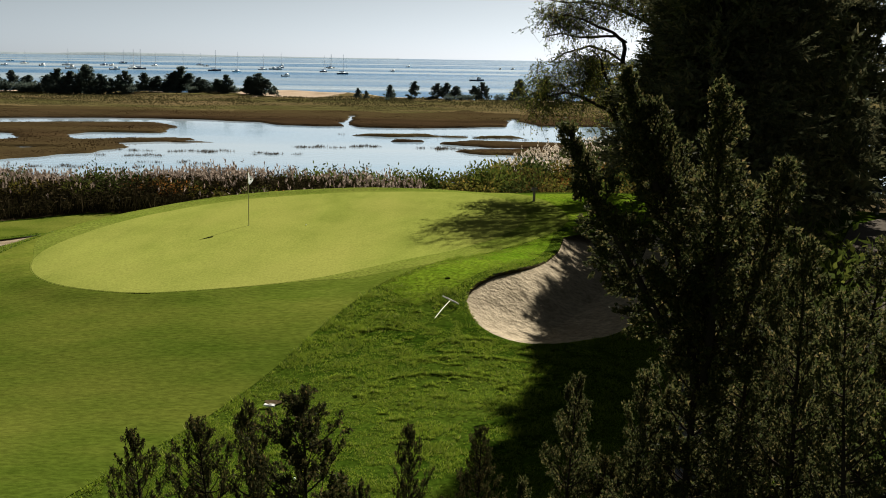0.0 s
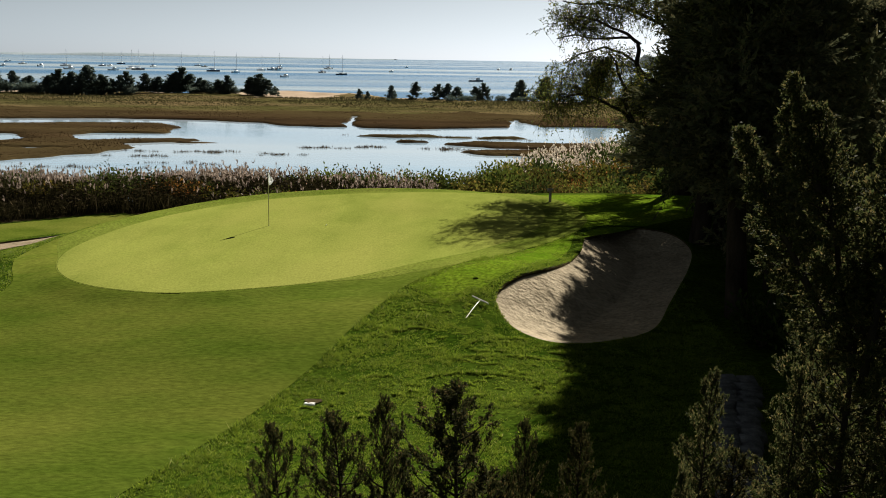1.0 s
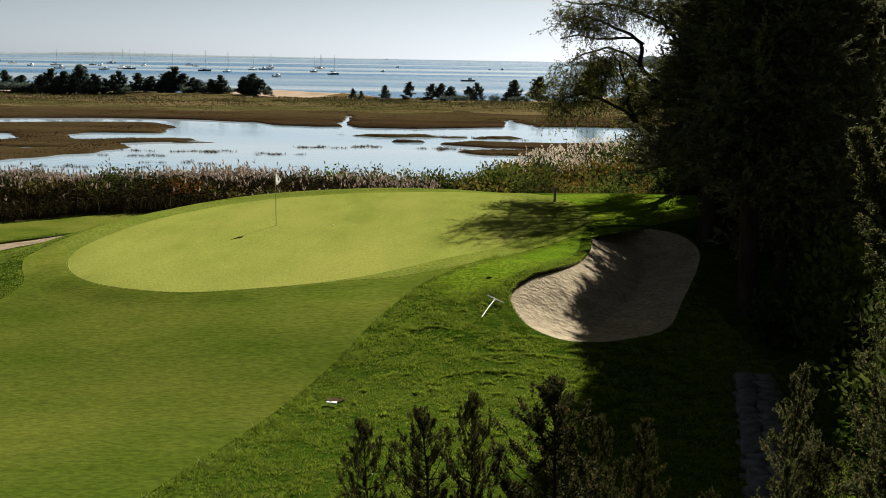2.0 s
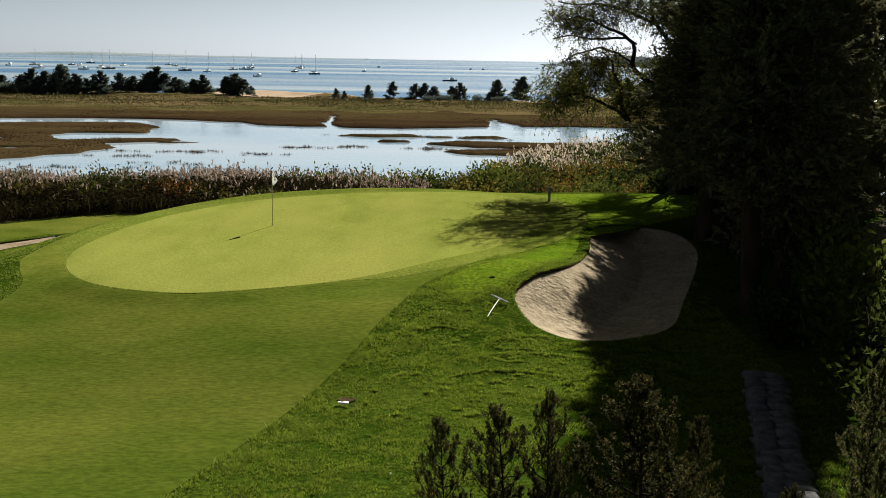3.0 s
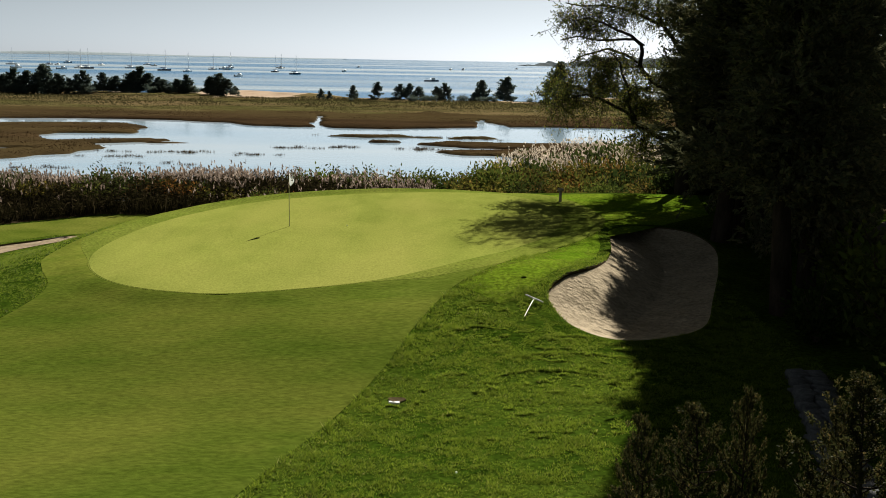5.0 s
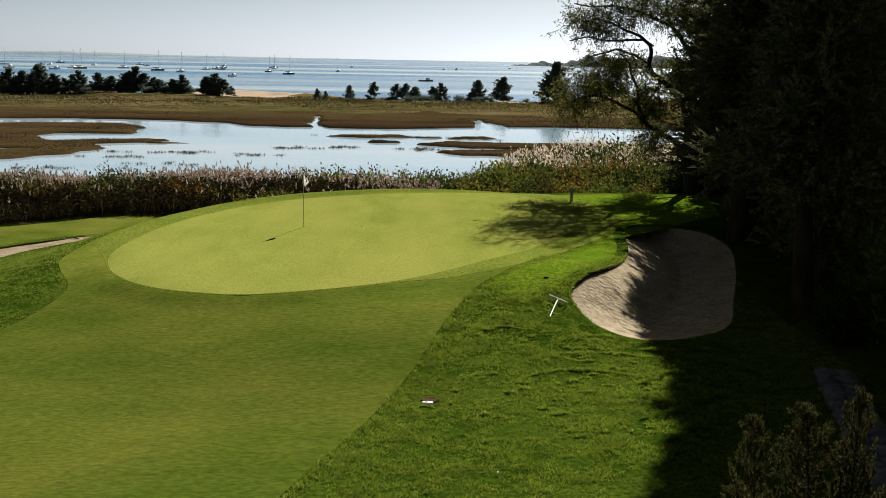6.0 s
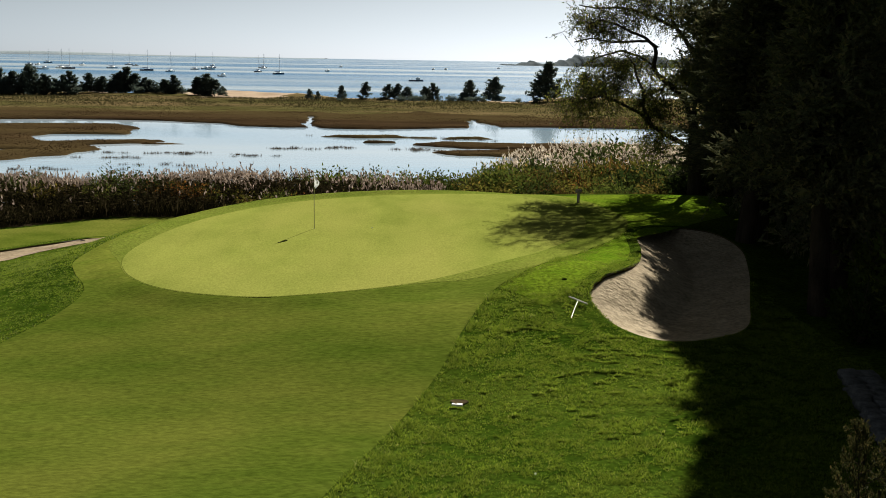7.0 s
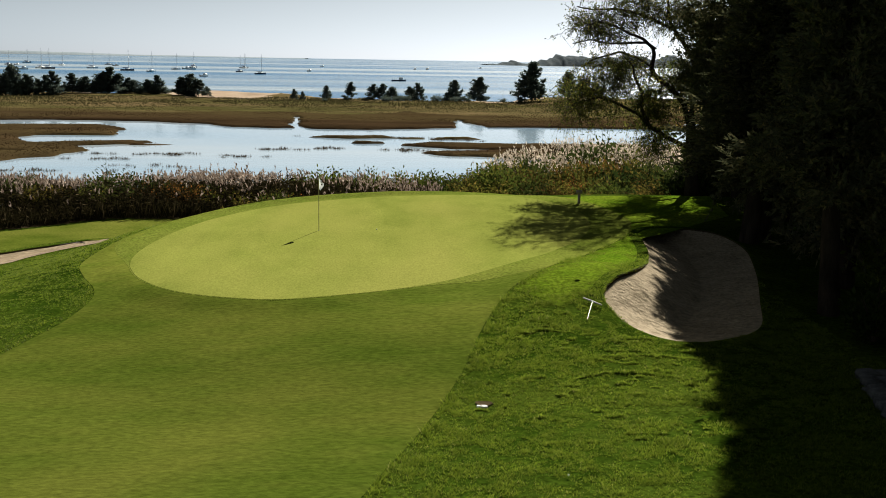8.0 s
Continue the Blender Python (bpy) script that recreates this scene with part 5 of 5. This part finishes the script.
def sprinkler_box(x, y, turn):
    z = float(lawn(x, y))
    ob = thing("valve_box", (x, y, z), "white valve cover sunk in a bare hollow of the rough", "valve box", turn=turn)
    g = Geo()
    box(g, (-0.13, -0.09, -0.05), (0.13, 0.06, 0.03), 0.012)
    part("cover", g, M_WHITE, ob)
    g = Geo()
    ang = np.linspace(0, 2 * math.pi, 20, endpoint=False)
    r = 0.2 + 0.03 * np.sin(3 * ang)
    v = np.concatenate([np.stack([r * np.cos(ang) + 0.05, 0.8 * r * np.sin(ang) + 0.16, 0 * ang + 0.035], -1), [(0.05, 0.16, 0.01)]])
    k = np.arange(20)
    g.add(v, np.stack([k, (k + 1) % 20, np.full(20, 20)], -1))
    part("hollow", g, M_EARTH, ob, "bare dark soil")


sprinkler_box(-3.7, 22.95, -5)


def divot(x, y, wide):
    """A small scrape where the turf is torn and dark soil shows."""
    ob = thing("divot", (x, y, float(lawn(x, y))), "small dark divot torn out of the rough grass", "divot", "divots in the rough")
    rng = np.random.default_rng(int(100 * (x + 30)))
    ang = np.linspace(0, 2 * math.pi, 18, endpoint=False)
    k = np.arange(18)
    rows = []
    for r, lift in ((1.0, 0.03), (0.8, 0.035), (0.45, 0.012), (0.1, 0.008)):
        q = r * wide * (1 + 0.25 * np.sin(2 * ang + 1) + rng.normal(0, 0.06, 18))
        px, py = q * np.cos(ang), 0.75 * q * np.sin(ang)
        rows.append(np.column_stack([px, py, lawn(x + px, y + py) - float(lawn(x, y)) + lift - 0.03 * (r == 1.0)]))
    g = Geo()
    v = np.concatenate(rows)
    for a in range(3):
        g.add(v[a * 18:a * 18 + 36], np.stack([k, (k + 1) % 18, 18 + (k + 1) % 18, 18 + k], -1))
    g.add(rows[3], [list(range(18))])
    part("soil", g, M_TORN, ob, "dark torn soil", True)


divot(-0.05, 31.33, 0.075)
divot(-1.51, 27.96, 0.07)


def golf_ball(x, y, lift):
    z = float(lawn(x, y)) + lift
    ob = thing("golf_ball", (x, y, z), "white golf ball lying in the grass", "golf ball", "golf balls")
    g = Geo()
    u, v = np.meshgrid(np.linspace(0, 2 * math.pi, 13)[:-1], np.linspace(0.05, math.pi - 0.05, 8))
    p = np.stack([np.sin(v) * np.cos(u), np.sin(v) * np.sin(u), np.cos(v)], -1) * 0.0215 + np.array([0, 0, 0.0215])
    i, j = np.meshgrid(np.arange(7), np.arange(12), indexing="ij")
    g.add(p, np.stack([i * 12 + j, (i + 1) * 12 + j, (i + 1) * 12 + (j + 1) % 12, i * 12 + (j + 1) % 12], -1).reshape(-1, 4))
    part("ball", g, M_WHITE, ob, smooth=True)


golf_ball(-6.02, 43.74, 0.024)
golf_ball(-2.50, 18.84, 0.04)


def yardage_post(x, y):
    z = float(lawn(x, y))
    ob = thing("marker_post", (x, y, z), "slim grey post with a small hood behind the green", "post")
    g = Geo()
    box(g, (-0.06, -0.06, -0.1), (0.06, 0.06, 0.5), 0.004)
    part("post", g, M_WOOD, ob)
    g = Geo()
    box(g, (-0.15, -0.1, 0.5), (0.15, 0.1, 0.64), 0.02)
    part("hood", g, M_WOOD, ob)


yardage_post(3.6, 50.4)


def side_road():
    p = ring([(9.8, 24), (10.8, 30), (12.4, 36), (14.8, 41.5), (17.4, 46.3), (24, 53), (40, 62), (40, 58), (26.5, 49.5), (20.5, 43.5), (17.2, 38), (14.8, 33), (13.0, 28), (12.0, 22)], 8)
    g = Geo()
    half = len(p) // 2
    a, b = p[:half], p[::-1][:half]
    rows = np.stack([a, a * 0.67 + b * 0.33, a * 0.33 + b * 0.67, b], 1)
    z = lawn(rows[..., 0], rows[..., 1]) + 0.05
    i, j = np.meshgrid(np.arange(half - 1), np.arange(3), indexing="ij")
    g.add(np.concatenate([rows, z[..., None]], -1), np.stack([i * 4 + j, i * 4 + j + 1, (i + 1) * 4 + j + 1, (i + 1) * 4 + j], -1).reshape(-1, 4))
    tagged(new("road", g.mesh("road", M_ROAD, True)), "worn grey gravel lane behind the trees", "road", kind="structure")


side_road()


def mail_box(x, y):
    ob = thing("mailbox", (x, y, float(lawn(x, y))), "dark mailbox on a wooden post beside the lane", "mailbox", turn=25)
    g = Geo()
    box(g, (-0.06, -0.06, -0.1), (0.06, 0.06, 1.05))
    part("post", g, M_WOOD, ob)
    g = Geo()
    ang = np.linspace(0, math.pi, 9)
    prof = [(-0.16, 1.07)] + [(0.16 * -math.cos(t), 1.22 + 0.14 * math.sin(t)) for t in ang] + [(0.16, 1.07)]
    n = len(prof)
    v = [(px, yy, pz) for yy in (-0.3, 0.3) for px, pz in prof]
    g.add(v, [(q, (q + 1) % n, n + (q + 1) % n, n + q) for q in range(n)])
    g.add(v[:n], [list(range(n))[::-1]])
    g.add(v[n:], [list(range(n))])
    part("box", g, M_BLACK, ob)
    g = Geo()
    box(g, (-0.5, -0.07, 1.0), (0.6, 0.07, 1.06))
    part("crossbar", g, M_WHITE, ob, "white crossbar")


mail_box(19.2, 49.8)


def stone_wall():
    """Low dry-stone wall in the shade of the trees."""
    rng = np.random.default_rng(77)
    ob = thing("stone_wall", (4.6, 20.4, float(lawn(4.6, 20.4))), "low grey dry-stone wall in deep shade", "wall")
    kinds = []
    for q in range(6):
        g = Geo()
        w, d, h = rng.uniform(0.2, 0.3), rng.uniform(0.17, 0.24), rng.uniform(0.09, 0.13)
        v = np.array([(sx * w * rng.uniform(0.82, 1), sy * d * rng.uniform(0.82, 1), sz * h * rng.uniform(0.8, 1)) for sz in (-1, 0, 1) for sx, sy in ((-1, -1), (1, -1), (1, 1), (-1, 1))])
        v[4:8, :2] *= 1.12
        f = [(3, 2, 1, 0), (8, 9, 10, 11)] + [(a * 4 + k, a * 4 + (k + 1) % 4, (a + 1) * 4 + (k + 1) % 4, (a + 1) * 4 + k) for a in (0, 1) for k in range(4)]
        g.add(v, f)
        kinds.append(g.mesh("stone", M_STONE))
    for row in range(22):
        y = 15.1 + row * 0.42
        for col in range(2):
            for level in range(2):
                x = 3.72 + 0.096 * row + (col - 0.5) * 0.46 * (1 - 0.1 * level) + rng.normal(0, 0.03)
                o = new("stone", kinds[rng.integers(6)])
                o.parent = ob
                base = float(lawn(4.6, 20.4))
                o.matrix_local = pose(x - 4.6, y - 20.4 + rng.normal(0, 0.03), float(lawn(x, y)) - base + -0.06 + 0.13 * level + rng.normal(0, 0.012), rng.normal(0, 4), rng.normal(0, 4), rng.normal(90, 9))


stone_wall()

# ---- boats in the bay ----
def hull_geo(length, beam, free, fine=2.2):
    g = Geo()
    n, m = 13, 7
    rows = []
    for s in np.linspace(0, 1, n):
        half = beam / 2 * (1 - abs(2 * s - 0.85) ** fine * (1 if s > 0.425 else 0.55))
        half = max(half, 0.02)
        deck = free * (1 + 0.35 * s * s)
        xs = -length / 2 + length * s
        rows.append([(xs, half * math.sin(t) , -0.3 + (deck + 0.3) * (1 - math.cos(t)) if abs(t) < 1.57 else deck) for t in np.linspace(-1.5708, 1.5708, m)])
    v = np.array(rows)
    i, j = np.meshgrid(np.arange(n - 1), np.arange(m - 1), indexing="ij")
    g.add(v, np.stack([i * m + j, (i + 1) * m + j, (i + 1) * m + j + 1, i * m + j + 1], -1).reshape(-1, 4))
    g.add(v[0], [list(range(m))])
    deck = v[:, [0, -1]] - np.array([0, 0, 0.03])
    k = np.arange(n - 1)
    g.add(deck, np.stack([k * 2, k * 2 + 1, k * 2 + 3, k * 2 + 2], -1))
    return g


def sail_boat(dark):
    ob = thing("sailboat", (0, 0, 0), "navy sailboat with bare mast moored in the bay" if dark else "white sailboat with bare mast moored in the bay", "boat", "moored sailboats")
    part("hull", hull_geo(9.5, 2.9, 0.95), M_NAVY if dark else M_WHITE, ob, smooth=True)
    g = Geo()
    box(g, (-1.6, -0.8, 0.95), (2.0, 0.8, 1.5), 0.18)
    cab = part("cabin", g, M_WHITE, ob)
    for sx in (-0.9, 0.1, 1.0):
        g = Geo()
        box(g, (sx, -0.74, 1.14), (sx + 0.55, 0.74, 1.34))
        part("window", g, M_GLASSY, cab)
    g = Geo()
    tube(g, [(0.9, 0, 0.9), (0.9, 0, 8), (0.9, 0, 14.6)], [0.13, 0.12, 0.08], 6)
    mast = part("mast", g, M_METAL, ob)
    g = Geo()
    tube(g, [(0.45, -0.9, 9.2), (0.9, 0, 9.3), (0.45, 0.9, 9.2)], [0.05, 0.06, 0.05], 4)
    part("spreader", g, M_METAL, mast)
    g = Geo()
    tube(g, [(0.8, 0, 2.1), (-1.4, 0, 2.15), (-3.4, 0, 2.1)], [0.2, 0.24, 0.12], 8)
    part("furled_sail", g, M_CANVAS, ob, "blue sail cover on the boom")
    for a, b in (((4.6, 0, 1.3), (0.95, 0, 14.4)), ((-4.6, 0, 1.0), (0.85, 0, 14.4)), ((0.8, 1.35, 1.0), (0.9, 0, 14)), ((0.8, -1.35, 1.0), (0.9, 0, 14))):
        g = Geo()
        tube(g, [a, b], [0.02, 0.02], 3)
        part("stay", g, M_METAL, ob)
    return ob


def motor_boat():
    ob = thing("motorboat", (0, 0, 0), "small white motorboat moored in the bay", "boat", "moored motorboats")
    part("hull", hull_geo(6.5, 2.4, 0.8, 2.6), M_WHITE, ob, smooth=True)
    g = Geo()
    box(g, (-0.4, -0.85, 0.8), (1.8, 0.85, 1.9), 0.2)
    cab = part("cabin", g, M_WHITE, ob)
    g = Geo()
    box(g, (1.45, -0.6, 1.35), (1.75, 0.6, 1.7))
    part("windscreen", g, M_GLASSY, cab)
    g = Geo()
    box(g, (-3.6, -0.25, 0.2), (-3.2, 0.25, 1.25), 0.05)
    part("outboard", g, M_BLACK, ob)
    return ob


def fishing_boat():
    ob = thing("fishing_boat", (0, 0, 0), "dark workboat with a wheelhouse and low rail", "boat")
    part("hull", hull_geo(10.5, 3.4, 0.9, 2.4), M_NAVY, ob, smooth=True)
    g = Geo()
    box(g, (0.3, -1.2, 0.9), (2.6, 1.2, 2.7), 0.12)
    house = part("wheelhouse", g, M_WHITE, ob, "white wheelhouse")
    g = Geo()
    box(g, (0.2, -1.12, 1.75), (2.66, 1.12, 2.3), 0.06)
    part("windows", g, M_GLASSY, house)
    g = Geo()
    box(g, (-4.4, -1.35, 2.2), (0.3, 1.35, 2.3))
    part("canopy", g, M_NAVY, ob)
    for sx in (-4.2, -2.2):
        for sy in (-1.25, 1.25):
            g = Geo()
            tube(g, [(sx, sy, 0.8), (sx, sy, 2.22)], [0.05, 0.05], 5)
            part("canopy_post", g, M_METAL, ob)
    g = Geo()
    tube(g, [(1.2, 0, 2.6), (1.2, 0, 5.0)], [0.05, 0.03], 5)
    part("aerial", g, M_METAL, ob)
    return ob


rng = np.random.default_rng(91)
white, navy, motor = sail_boat(False), sail_boat(True), motor_boat()
first = {id(white): True, id(navy): True, id(motor): True}


def moor(ob, x, y, turn, scale=1.0):
    m = pose(x, y, 0, 0, 0, turn)
    if first.pop(id(ob), False):
        ob.matrix_world = m @ Matrix.Scale(scale, 4)
    else:
        copy_thing(ob, m).scale = (scale, scale, scale)


for x, y, dark in ((-322, 867, 0), (-304, 902, 1), (-227, 732, 0), (-216, 711, 1), (-202, 765, 0), (-160, 684, 1), (-139, 653, 0), (-145, 766, 0), (-93, 701, 1), (-112, 888, 0), (-72, 626, 1), (-262, 905, 0), (-250, 1010, 0), (-152, 880, 1), (-395, 960, 0), (-118, 930, 0), (-345, 1080, 1)):
    moor(navy if dark else white, x, y, rng.uniform(15, 70), rng.uniform(0.72, 0.92))
for x, y in ((-136, 776), (-142, 790), (-90, 537), (-511, 1204), (-350, 814), (-320, 811), (-255, 693), (-220, 673), (-53, 772), (111, 1215), (-490, 1150), (-290, 880), (-225, 930), (30, 1000), (42, 1010), (-60, 1100), (-175, 1020)):
    moor(motor, x, y, rng.uniform(0, 80), rng.uniform(0.75, 1.1))
fishing_boat().matrix_world = pose(4.5, 500, 0, 0, 0, 12) @ Matrix.Scale(0.65, 4)

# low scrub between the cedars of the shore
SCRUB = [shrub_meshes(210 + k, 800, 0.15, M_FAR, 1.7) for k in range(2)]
rng = np.random.default_rng(95)
for k in range(56):
    if k < 42:
        x = rng.uniform(-124, -47)
        y = np.interp(x, [-124, -95, -75, -60, -47], [255, 252, 264, 265, 259]) + rng.normal(0, 2.5)
        tall = rng.uniform(1.5, 3.2)
    else:
        x, y, tall = rng.uniform(-28, 34), 251 + rng.normal(0, 4), rng.uniform(0.8, 1.8)
    z = float(marsh(np.array(x), np.array(y))[0])
    sh = tree_thing("shore_bush", (x, y, z - 0.05), SCRUB[k % 2], "low dark scrub bush on the dunes", "shrub", "scrub on the dunes", 63.0 * k, tall)
